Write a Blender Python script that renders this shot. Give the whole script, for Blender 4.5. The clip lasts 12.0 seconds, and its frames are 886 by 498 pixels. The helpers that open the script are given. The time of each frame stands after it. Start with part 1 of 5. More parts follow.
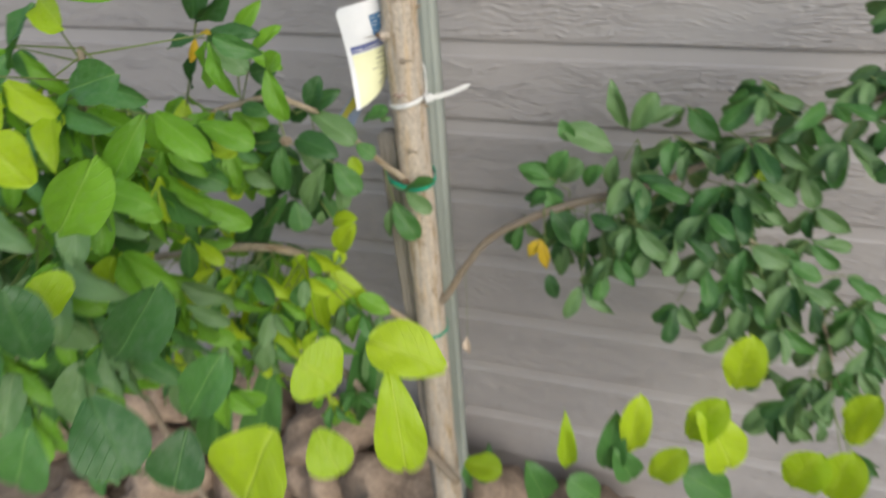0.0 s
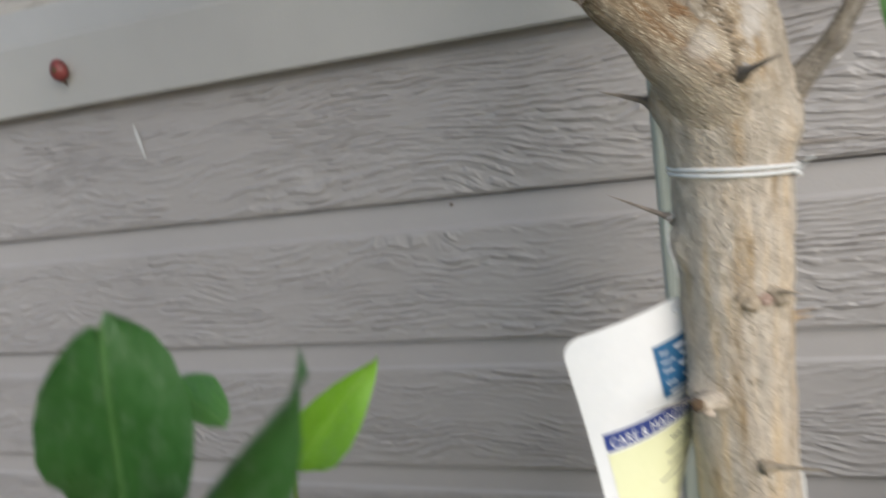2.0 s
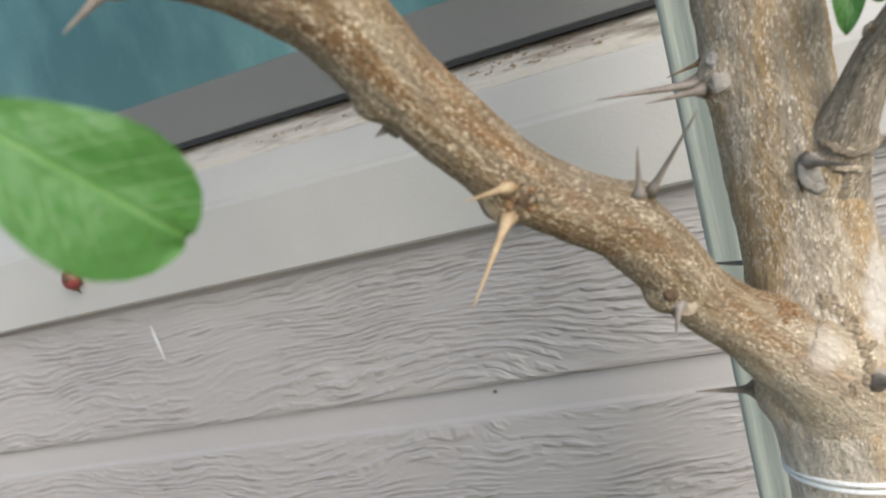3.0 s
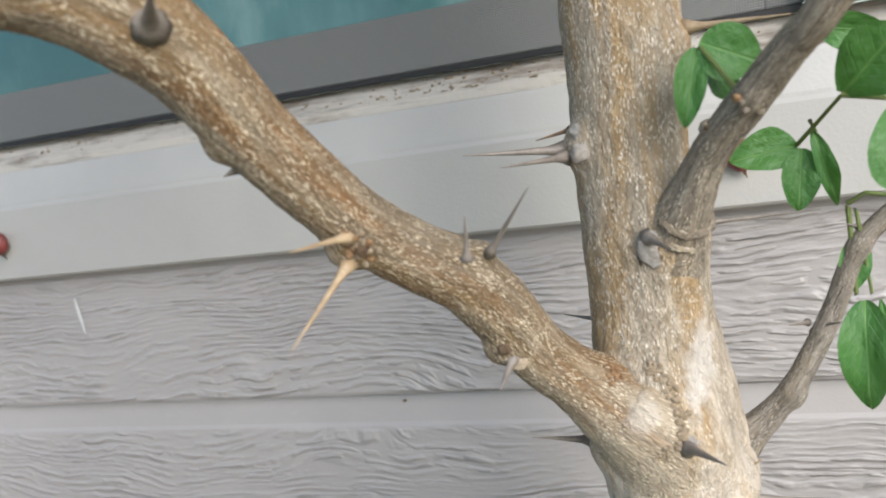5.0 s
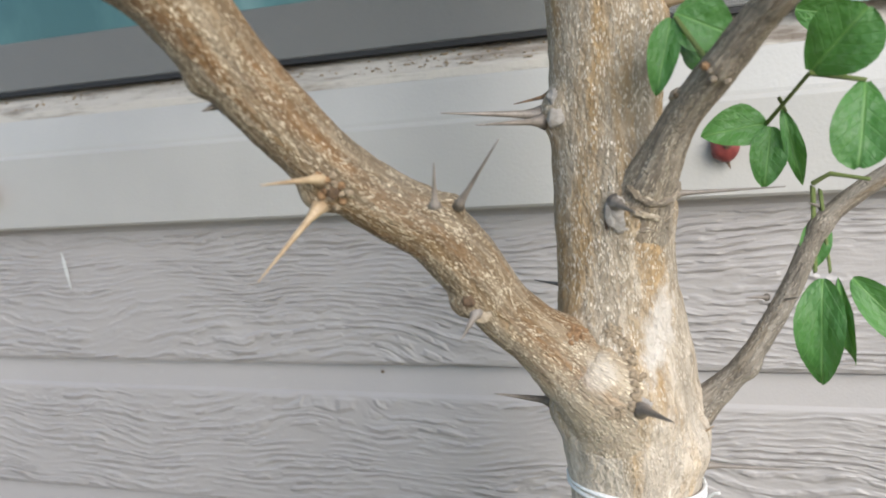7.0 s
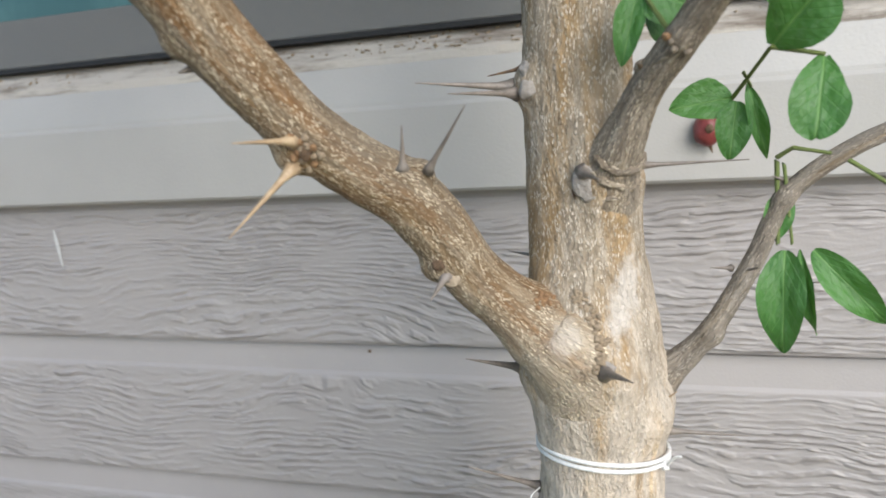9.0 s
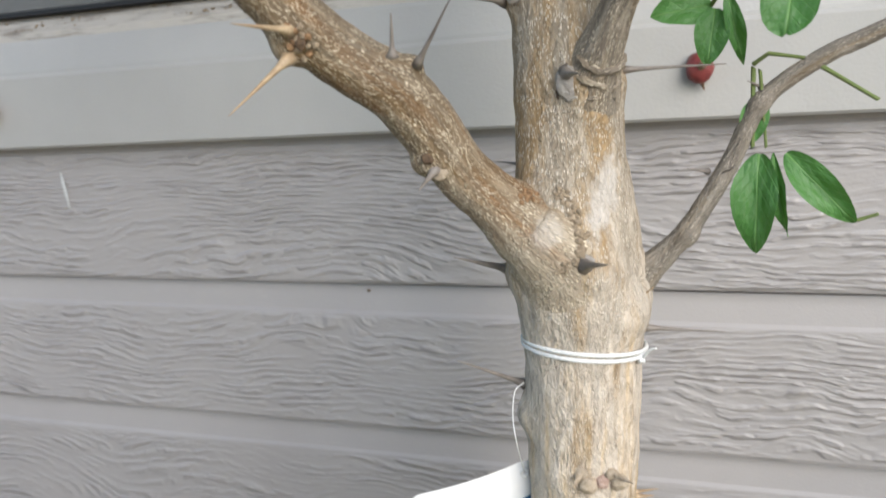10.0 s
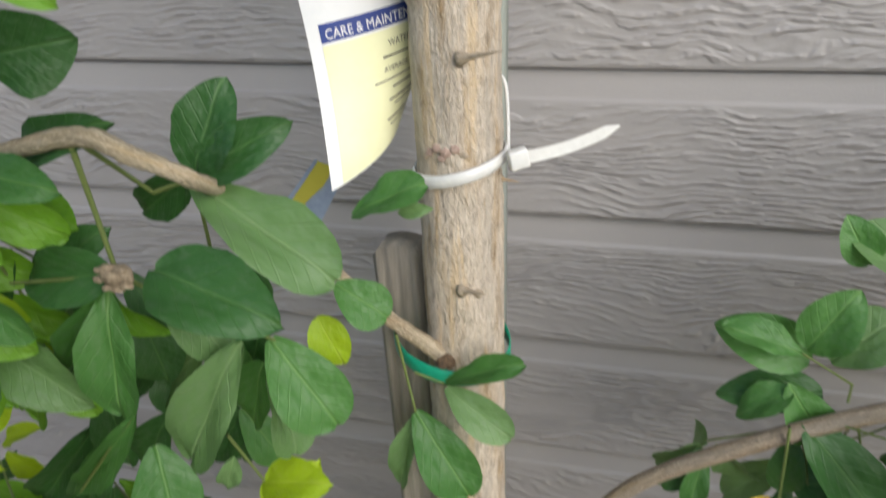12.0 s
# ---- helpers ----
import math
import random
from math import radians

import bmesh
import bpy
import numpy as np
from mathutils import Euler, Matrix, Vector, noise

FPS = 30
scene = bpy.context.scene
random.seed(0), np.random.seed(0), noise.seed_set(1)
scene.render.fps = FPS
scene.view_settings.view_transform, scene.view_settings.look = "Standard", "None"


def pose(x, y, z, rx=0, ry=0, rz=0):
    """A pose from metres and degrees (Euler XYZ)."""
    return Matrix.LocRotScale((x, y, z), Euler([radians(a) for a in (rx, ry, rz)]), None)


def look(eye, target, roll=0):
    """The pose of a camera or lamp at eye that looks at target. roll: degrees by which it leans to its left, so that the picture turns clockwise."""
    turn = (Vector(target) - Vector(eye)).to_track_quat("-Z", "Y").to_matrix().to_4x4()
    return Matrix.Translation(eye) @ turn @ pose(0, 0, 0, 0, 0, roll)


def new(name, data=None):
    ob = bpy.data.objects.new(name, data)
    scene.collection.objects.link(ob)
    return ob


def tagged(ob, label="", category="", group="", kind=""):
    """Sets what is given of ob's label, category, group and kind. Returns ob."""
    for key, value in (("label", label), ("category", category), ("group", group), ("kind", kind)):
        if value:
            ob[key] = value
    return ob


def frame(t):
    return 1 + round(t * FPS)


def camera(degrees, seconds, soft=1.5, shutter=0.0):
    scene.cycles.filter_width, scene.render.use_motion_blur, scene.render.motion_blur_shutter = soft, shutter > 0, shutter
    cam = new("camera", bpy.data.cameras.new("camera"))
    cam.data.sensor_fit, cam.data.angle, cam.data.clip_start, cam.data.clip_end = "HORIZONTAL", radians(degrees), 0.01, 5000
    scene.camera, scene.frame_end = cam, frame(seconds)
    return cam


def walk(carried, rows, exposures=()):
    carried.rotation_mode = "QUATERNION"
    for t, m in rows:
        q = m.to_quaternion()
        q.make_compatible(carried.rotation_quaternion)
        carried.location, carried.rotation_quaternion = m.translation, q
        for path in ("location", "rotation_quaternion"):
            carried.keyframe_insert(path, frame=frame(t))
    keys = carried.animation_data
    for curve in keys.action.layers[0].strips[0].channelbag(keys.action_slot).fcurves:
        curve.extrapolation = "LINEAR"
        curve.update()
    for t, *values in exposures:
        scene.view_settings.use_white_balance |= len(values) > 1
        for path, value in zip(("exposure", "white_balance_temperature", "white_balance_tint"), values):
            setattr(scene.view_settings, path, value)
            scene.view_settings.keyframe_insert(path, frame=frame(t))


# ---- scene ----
cam = camera(62.0, 12.0, soft=1.5, shutter=0.5)
cam.data.dof.use_dof, cam.data.dof.focus_distance, cam.data.dof.aperture_fstop = True, 0.27, 16.0
PATH = [
    (0, (0.11, 0.106, 0.843), (-0.48, 1.675, -0.248), -4.7),
    (0.2, (0.075, 0.163, 0.82), (-0.496, 1.755, -0.247), -4.0),
    (0.5, (0.057, 0.258, 0.775), (-0.516, 1.788, -0.38), -5.9),
    (1, (-0.069, 0.408, 0.77), (-0.619, 2.085, -0.171), -6.9),
    (1.5, (-0.148, 0.502, 0.752), (-0.736, 2.273, 0.032), -7.1),
    (2, (-0.194, 0.547, 0.756), (-0.866, 2.355, 0.229), -10.0),
    (2.5, (-0.222, 0.575, 0.818), (-0.911, 2.416, 0.451), -14.7),
    (3, (-0.211, 0.597, 0.821), (-0.894, 2.453, 0.522), -15.2),
    (3.5, (-0.204, 0.597, 0.829), (-0.874, 2.462, 0.561), -13.6),
    (3.7, (-0.202, 0.604, 0.83), (-0.845, 2.478, 0.557), -13.1),
    (5.5, (-0.173, 0.596, 0.827), (-0.783, 2.469, 0.479), -7.0),
    (6, (-0.174, 0.593, 0.824), (-0.773, 2.469, 0.478), -6.0),
    (6.5, (-0.175, 0.592, 0.823), (-0.773, 2.467, 0.466), -5.9),
    (7, (-0.17, 0.594, 0.819), (-0.767, 2.468, 0.457), -5.0),
    (9, (-0.161, 0.589, 0.812), (-0.754, 2.46, 0.43), -4.2),
    (9.2, (-0.158, 0.587, 0.813), (-0.749, 2.454, 0.405), -3.9),
    (9.5, (-0.154, 0.584, 0.802), (-0.753, 2.449, 0.396), -4.1),
    (10, (-0.153, 0.574, 0.791), (-0.757, 2.426, 0.341), -3.8),
    (10.5, (-0.142, 0.556, 0.767), (-0.748, 2.391, 0.252), -3.3),
    (11, (-0.122, 0.527, 0.705), (-0.711, 2.32, 0.044), -3.4),
    (11.5, (-0.112, 0.528, 0.679), (-0.647, 2.276, -0.133), -2.5),
    (11.6, (-0.123, 0.528, 0.668), (-0.588, 2.303, -0.129), -2.4),
    (12, (-0.114, 0.519, 0.649), (-0.577, 2.257, -0.226), -2.3),
]
walk(cam, [(t, look(eye, target, roll)) for t, eye, target, roll in PATH], exposures=[(0.0, 0.56, 6500, 10), (0.5, 0.62, 6500, 10), (1.0, 0.64, 6500, 10), (1.5, 0.54, 6500, 10), (2.0, 0.56, 6450, 10), (2.5, 0.80, 6500, 10), (3.0, 1.12, 6500, 10), (5.5, 1.17, 6280, 10), (7.0, 1.17, 6280, 10), (9.5, 1.05, 6260, 10), (10.3, 0.90, 6260, 10), (11.0, 0.57, 6250, 10), (12.0, 0.68, 6420, 10)])


# ---- world and light ----
world = bpy.data.worlds.new("sky")
world.use_nodes = True
scene.world = world
wn = world.node_tree
sky = wn.nodes.new("ShaderNodeTexSky")
sky.sky_type, sky.sun_disc = "NISHITA", False
sky.sun_elevation, sky.sun_rotation = radians(30), radians(137)
wn.nodes["Background"].inputs["Strength"].default_value = 0.12
wn.links.new(sky.outputs["Color"], wn.nodes["Background"].inputs["Color"])
sun = new("sun", bpy.data.lights.new("sun", "SUN"))
sun.data.energy, sun.data.angle, sun.data.color = 1.65, radians(50), (1.0, 0.95, 0.87)
sun.matrix_world = look((2.2, -2.4, 1.9), (0, 0, 0))


# ---- materials ----
def material(name, colour=(0.5, 0.5, 0.5), rough=0.6, metal=0.0):
    mat = bpy.data.materials.new(name)
    mat.use_nodes = True
    b = mat.node_tree.nodes["Principled BSDF"]
    b.inputs["Base Color"].default_value = (*colour, 1)
    b.inputs["Roughness"].default_value = rough
    b.inputs["Metallic"].default_value = metal
    return mat


class Nodes:
    """Short hand for wiring a material."""

    def __init__(self, mat):
        self.t = mat.node_tree
        self.b = self.t.nodes["Principled BSDF"]

    def add(self, kind, **values):
        n = self.t.nodes.new(kind)
        for k, v in values.items():
            n.inputs[k.replace("_", " ")].default_value = v
        return n

    def link(self, a, b):
        self.t.links.new(a, b)

    def coord(self, which, scale):
        c = self.t.nodes.new("ShaderNodeTexCoord")
        m = self.add("ShaderNodeMapping", Scale=scale)
        self.link(c.outputs[which], m.inputs["Vector"])
        return m.outputs["Vector"]

    def noise(self, vec, scale, detail=4.0, rough=0.55, distort=0.0):
        n = self.add("ShaderNodeTexNoise", Scale=scale, Detail=detail, Roughness=rough, Distortion=distort)
        self.link(vec, n.inputs["Vector"])
        return n.outputs["Fac"]

    def ramp(self, fac, *stops):
        r = self.t.nodes.new("ShaderNodeValToRGB")
        e = r.color_ramp.elements
        while len(e) < len(stops):
            e.new(0.5)
        for i, (p, c) in enumerate(stops):
            e[i].position = p
            e[i].color = (*c, 1) if isinstance(c, tuple) else (c, c, c, 1)
        self.link(fac, r.inputs["Fac"])
        return r.outputs["Color"]

    def mix(self, fac, a, b, mode="MIX"):
        m = self.t.nodes.new("ShaderNodeMix")
        m.data_type, m.blend_type = "RGBA", mode
        for s, v in (("Factor", fac), ("A", a), ("B", b)):
            i = m.inputs[0] if s == "Factor" else m.inputs[6 if s == "A" else 7]
            if isinstance(v, (int, float)):
                i.default_value = v if s == "Factor" else (v, v, v, 1)
            elif isinstance(v, tuple):
                i.default_value = (*v, 1)
            else:
                self.link(v, i)
        return m.outputs[2]

    def math(self, op, a, b=0.0):
        m = self.t.nodes.new("ShaderNodeMath")
        m.operation = op
        for i, v in enumerate((a, b)):
            if isinstance(v, (int, float)):
                m.inputs[i].default_value = v
            else:
                self.link(v, m.inputs[i])
        return m.outputs[0]

    def bump(self, height, distance, strength=1.0, normal=None):
        n = self.add("ShaderNodeBump", Strength=strength, Distance=distance)
        self.link(height, n.inputs["Height"])
        if normal:
            self.link(normal, n.inputs["Normal"])
        return n.outputs["Normal"]

    def finish(self, colour=None, normal=None, rough=None):
        for v, k in ((colour, "Base Color"), (normal, "Normal"), (rough, "Roughness")):
            if v is not None:
                self.link(v, self.b.inputs[k])


def siding_material():
    mat = material("painted_siding", (0.3, 0.28, 0.27), 0.5)
    n = Nodes(mat)
    v = n.coord("Object", (1, 1, 1))
    sway = n.noise(n.coord("Object", (2.4, 1, 7)), 1.5, 2, 0.45)
    sep = n.t.nodes.new("ShaderNodeSeparateXYZ")
    n.link(v, sep.inputs[0])
    swirl = n.noise(n.coord("Object", (9, 1, 12)), 1.0, 2, 0.5)
    flow = n.math("ADD", sep.outputs["Z"], n.math("ADD", n.math("MULTIPLY", sway, 0.085), n.math("MULTIPLY", swirl, 0.03)))
    comb = n.t.nodes.new("ShaderNodeCombineXYZ")
    n.link(n.math("MULTIPLY", sep.outputs["X"], 34), comb.inputs[0])
    n.link(n.math("MULTIPLY", flow, 190), comb.inputs[2])
    ticks = n.ramp(n.noise(comb.outputs[0], 1.0, 2, 0.5, 0.1), (0.43, 0.0), (0.60, 1.0))
    wobble = n.math("MULTIPLY", n.noise(n.coord("Object", (30, 1, 60)), 1.0, 2), 5.0)
    rings = n.math("SINE", n.math("ADD", n.math("MULTIPLY", flow, 1150), wobble))
    rings = n.ramp(n.math("ADD", n.math("MULTIPLY", rings, 0.5), 0.5), (0.35, 0.0), (0.85, 1.0))
    comb2 = n.t.nodes.new("ShaderNodeCombineXYZ")
    n.link(n.math("MULTIPLY", sep.outputs["X"], 55), comb2.inputs[0])
    n.link(n.math("MULTIPLY", flow, 130), comb2.inputs[2])
    broken = n.ramp(n.noise(comb2.outputs[0], 1.0, 2, 0.5), (0.42, 0.0), (0.56, 1.0))
    patch = n.ramp(n.noise(n.coord("Object", (5, 1, 22)), 2.4, 3), (0.36, 0.10), (0.58, 1.0))
    lines = n.math("MULTIPLY", rings, broken)
    grain = n.math("MULTIPLY", n.math("ADD", n.math("MULTIPLY", ticks, 0.55), n.math("MULTIPLY", lines, 0.75)), patch)
    attr = n.t.nodes.new("ShaderNodeAttribute")
    attr.attribute_name = "grain"
    h = n.math("MULTIPLY", grain, attr.outputs["Fac"])
    h = n.math("ADD", h, n.math("MULTIPLY", n.noise(v, 700, 2), 0.10))
    base = n.ramp(n.noise(v, 5, 5), (0.3, (0.318, 0.298, 0.289)), (0.7, (0.362, 0.339, 0.327)))
    dust = n.ramp(n.noise(n.coord("Object", (20, 1, 90)), 6, 4), (0.6, 0.0), (0.85, 0.35))
    base = n.mix(dust, base, (0.44, 0.41, 0.385))
    n.finish(base, n.bump(h, 0.0022, 0.75), n.ramp(n.noise(v, 60, 3), (0.3, 0.32), (0.7, 0.52)))
    return mat


def trim_material():
    mat = material("cream_vinyl", (0.66, 0.62, 0.56), 0.38)
    n = Nodes(mat)
    v = n.coord("Object", (1, 1, 1))
    c = n.ramp(n.noise(v, 9, 5), (0.3, (0.375, 0.367, 0.35)), (0.7, (0.425, 0.415, 0.395)))
    n.finish(c, n.bump(n.noise(v, 500, 3), 0.0002))
    return mat


def dirty_trim_material():
    mat = material("dusty_vinyl_ledge", (0.6, 0.56, 0.5), 0.6)
    n = Nodes(mat)
    v = n.coord("Object", (1, 1, 1))
    spots = n.ramp(n.noise(n.coord("Object", (9, 40, 60)), 1.3, 6, 0.7), (0.46, 0.0), (0.64, 0.9))
    c = n.mix(spots, (0.47, 0.44, 0.395), (0.13, 0.10, 0.075))
    n.finish(c, n.bump(n.noise(v, 300, 4), 0.0006))
    return mat


def bark_material(name, base, pale, rust, rust_at, dash, streaks=1.0, older=None, blaze=None, fork=None, stretch=0.16, deep=0.85):
    """Bark along a limb: fine streaks, rusty patches, pale corky dashes; older: the heights between which rust sets in."""
    mat = material(name, base, 0.8)
    n = Nodes(mat)
    u = n.coord("UV", (1, 1, 1))
    streak = n.noise(n.coord("UV", (1, stretch, 1)), 300, 5, 0.66, 0.6)
    broad = n.noise(n.coord("UV", (1, 0.22, 1)), 70, 4, 0.6)
    toned = n.noise(n.coord("UV", (1, 0.12, 1)), 110, 3, 0.6)
    lift = 0.15 * min(1, base[0] / 0.32)
    dark = tuple(c * (1 - 0.55 * streaks) for c in base)
    light = tuple(c + (p - c) * streaks for c, p in zip(base, pale))
    c = n.ramp(streak, (0.30, dark), (0.46, base), (0.68, light))
    c = n.mix(n.ramp(toned, (0.48, 0.0), (0.66, 0.6)), c, (0.5 * base[0] + lift, 0.5 * base[1] + lift, 0.5 * base[2] + 0.93 * lift))
    c = n.mix(n.ramp(toned, (0.34, 0.6), (0.46, 0.0)), c, (base[0] * 1.25, base[1] * 1.10, base[2] * 0.80))
    co = n.t.nodes.new("ShaderNodeTexCoord")
    sep = n.t.nodes.new("ShaderNodeSeparateXYZ")
    n.link(co.outputs["Object"], sep.inputs[0])
    if older:
        up = n.add("ShaderNodeMapRange", From_Min=older[0], From_Max=older[1])
        n.link(n.math("ADD", sep.outputs["Z"], n.math("MULTIPLY", n.math("SUBTRACT", n.noise(n.coord("UV", (1, 0.4, 1)), 130, 4), 0.5), 0.11)), up.inputs["Value"])
        broad = n.math("ADD", broad, n.math("MULTIPLY", up.outputs["Result"], 0.10))
        c = n.mix(n.math("MULTIPLY", up.outputs["Result"], 0.88), c, n.ramp(streak, (0.3, (0.19, 0.155, 0.11)), (0.5, (0.28, 0.23, 0.165)), (0.7, (0.45, 0.38, 0.29))))
    c = n.mix(n.ramp(broad, (rust_at, 0.0), (rust_at + 0.16, 0.85)), c, n.ramp(streak, (0.3, tuple(x * 0.5 for x in rust)), (0.65, rust)))
    vor = n.add("ShaderNodeTexVoronoi", Scale=dash, Randomness=1.0)
    n.link(n.coord("UV", (1, 0.34, 1)), vor.inputs["Vector"])
    d = n.math("ADD", vor.outputs["Distance"], n.math("MULTIPLY", n.noise(u, 900, 2), 0.25))
    spots = n.ramp(d, (0.43, 1.0), (0.49, 0.0))
    where = n.ramp(n.noise(u, 140, 3), (0.38, 0.25), (0.58, 1.0))
    spots = n.math("MULTIPLY", n.math("MULTIPLY", spots, where), 0.95)
    if older:
        spots = n.math("MULTIPLY", spots, n.math("ADD", n.math("MULTIPLY", up.outputs["Result"], 0.6), 0.4))
    if fork:
        near = n.add("ShaderNodeMapRange", From_Min=fork[0], From_Max=fork[1], To_Min=0.78, To_Max=0.0)
        n.link(n.math("ADD", sep.outputs["Z"], n.math("MULTIPLY", n.math("SUBTRACT", broad, 0.5), 0.08)), near.inputs["Value"])
        c = n.mix(near.outputs["Result"], c, n.ramp(streak, (0.3, (0.33, 0.265, 0.19)), (0.66, (0.52, 0.44, 0.335))))
    c = n.mix(spots, c, tuple(min(1, x * 1.15) for x in pale))
    if blaze:
        at = n.t.nodes.new("ShaderNodeMapping")
        at.vector_type = "TEXTURE"
        at.inputs["Location"].default_value, at.inputs["Rotation"].default_value, at.inputs["Scale"].default_value = blaze
        n.link(co.outputs["Object"], at.inputs["Vector"])
        far = n.t.nodes.new("ShaderNodeVectorMath")
        far.operation = "LENGTH"
        n.link(at.outputs[0], far.inputs[0])
        edge = n.math("ADD", far.outputs["Value"], n.math("MULTIPLY", n.noise(u, 260, 4), 0.8))
        c = n.mix(n.ramp(edge, (0.75, deep), (1.45, 0.0)), c, n.ramp(streak, (0.3, (0.49, 0.44, 0.38)), (0.7, (0.60, 0.55, 0.49))))
    h = n.math("ADD", n.math("MULTIPLY", streak, 0.8 * streaks), n.math("MULTIPLY", spots, 0.6))
    h = n.math("ADD", h, n.math("MULTIPLY", n.noise(u, 1500, 2), 0.2))
    h = n.math("ADD", h, n.math("MULTIPLY", n.noise(n.coord("UV", (1, 0.5, 1)), 130, 3), 0.9))
    h = n.math("ADD", h, n.math("MULTIPLY", n.noise(n.coord("UV", (1, 0.7, 1)), 420, 3, 0.6, 0.8), 0.7))
    n.finish(c, n.bump(h, 0.0019, 1.0))
    return mat


def leaf_material(name, low, high, vein, glow):
    mat = material(name, high, 0.5)
    n = Nodes(mat)
    info = n.t.nodes.new("ShaderNodeObjectInfo")
    v = n.coord("Object", (1, 1, 1))
    sep = n.t.nodes.new("ShaderNodeSeparateXYZ")
    n.link(v, sep.inputs[0])
    ax = n.math("ABSOLUTE", sep.outputs["X"])
    mottled = n.noise(v, 2.4, 3)
    dusty = n.ramp(n.noise(v, 9, 5, 0.7), (0.5, 0.0), (0.75, 0.5))
    c = n.mix(n.math("ADD", n.math("MULTIPLY", mottled, 0.35), n.math("MULTIPLY", info.outputs["Random"], 0.65)), low, high)
    c = n.mix(dusty, c, tuple(0.6 * h + 0.09 for h in high))
    rib = n.ramp(ax, (0.008, 1.0), (0.03, 0.0))
    slant = n.math("ADD", n.math("MULTIPLY", sep.outputs["Y"], 42), n.math("MULTIPLY", ax, -34))
    side = n.ramp(n.math("SINE", n.math("ADD", slant, n.math("MULTIPLY", mottled, 3))), (0.86, 0.0), (1.0, 0.24))
    veins = n.math("MAXIMUM", rib, side)
    c = n.mix(n.math("MULTIPLY", veins, 0.42), c, vein)
    normal = n.bump(n.math("ADD", n.math("MULTIPLY", veins, -0.5), n.math("MULTIPLY", mottled, 0.4)), 0.02, 0.3)
    n.finish(c, normal)
    tr = n.t.nodes.new("ShaderNodeBsdfTranslucent")
    n.link(n.mix(0.5, c, (high[0] * 1.6, high[1] * 1.5, high[2] * 0.6)), tr.inputs["Color"])
    n.link(normal, tr.inputs["Normal"])
    m = n.add("ShaderNodeMixShader", Fac=glow)
    n.link(n.b.outputs[0], m.inputs[1])
    n.link(tr.outputs[0], m.inputs[2])
    n.link(m.outputs[0], n.t.nodes["Material Output"].inputs["Surface"])
    return mat


def mottled_material(name, low, high, scale, rough=0.8, relief=0.002, stretch=(1, 1, 1)):
    mat = material(name, high, rough)
    n = Nodes(mat)
    v = n.coord("Object", stretch)
    a = n.noise(v, scale, 6, 0.65)
    fine = n.noise(v, scale * 9, 3)
    n.finish(n.ramp(n.math("ADD", n.math("MULTIPLY", a, 0.75), n.math("MULTIPLY", fine, 0.25)), (0.3, low), (0.7, high)),
             n.bump(n.math("ADD", a, n.math("MULTIPLY", fine, 0.3)), relief))
    return mat


SIDING, TRIM, LEDGE = siding_material(), trim_material(), dirty_trim_material()
BARK = bark_material("trunk_bark", (0.54, 0.455, 0.36), (0.74, 0.66, 0.555), (0.42, 0.275, 0.125), 0.52, 1500, 0.85, (0.700, 0.766), ((-0.1735, 0.803, 0.755), (0, 0.25, 0), (0.0085, 0.02, 0.034)), stretch=0.52, deep=0.95)
ARM = bark_material("young_bark", (0.170, 0.116, 0.062), (0.72, 0.62, 0.46), (0.25, 0.125, 0.040), 0.495, 1650, 0.35, blaze=((-0.1905, 0.789, 0.7435), (0, 0.5, 0), (0.0100, 0.02, 0.0125)), fork=(0.733, 0.764), deep=0.5)
LIMB = bark_material("grey_limb_bark", (0.19, 0.155, 0.115), (0.56, 0.49, 0.38), (0.21, 0.135, 0.065), 0.54, 1500, 0.6)
TAN = bark_material("tan_twig_bark", (0.42, 0.34, 0.23), (0.60, 0.50, 0.36), (0.30, 0.19, 0.09), 0.52, 1300, 1.0)
TWIG = bark_material("twig_bark", (0.28, 0.22, 0.16), (0.47, 0.385, 0.28), (0.26, 0.165, 0.08), 0.55, 1500, 0.6)
GREY_TWIG = bark_material("grey_twig_bark", (0.19, 0.16, 0.125), (0.38, 0.34, 0.28), (0.17, 0.125, 0.075), 0.55, 1500, 0.6)
DEAD = mottled_material("broken_wood", (0.25, 0.15, 0.07), (0.62, 0.50, 0.33), 300, 0.9, 0.001, (1, 1, 1))
THORN = mottled_material("thorn_grey", (0.11, 0.095, 0.082), (0.27, 0.235, 0.205), 200, 0.45, 0.0003)
PALE_THORN = mottled_material("thorn_straw", (0.24, 0.155, 0.09), (0.50, 0.39, 0.25), 200, 0.45, 0.0003)
SCAR = mottled_material("callus_scar", (0.15, 0.14, 0.13), (0.36, 0.345, 0.325), 420, 0.75, 0.001)
PALE_SCAR = mottled_material("pale_grey_callus", (0.22, 0.195, 0.17), (0.46, 0.425, 0.385), 380, 0.7, 0.001)
BUD = mottled_material("tan_bud_scar", (0.30, 0.23, 0.155), (0.56, 0.47, 0.36), 420, 0.85, 0.001)
PINK = mottled_material("pink_brown_bud", (0.26, 0.155, 0.11), (0.60, 0.46, 0.39), 700, 0.85, 0.0008)
RUST = mottled_material("rusty_bud_scar", (0.12, 0.055, 0.025), (0.46, 0.29, 0.15), 900, 0.9, 0.001)
CORK = mottled_material("crumbling_cork", (0.17, 0.125, 0.08), (0.48, 0.385, 0.27), 600, 0.95, 0.001)
DARK_SCAR = mottled_material("dark_bud_scar", (0.04, 0.028, 0.02), (0.20, 0.125, 0.07), 500, 0.9, 0.0008)
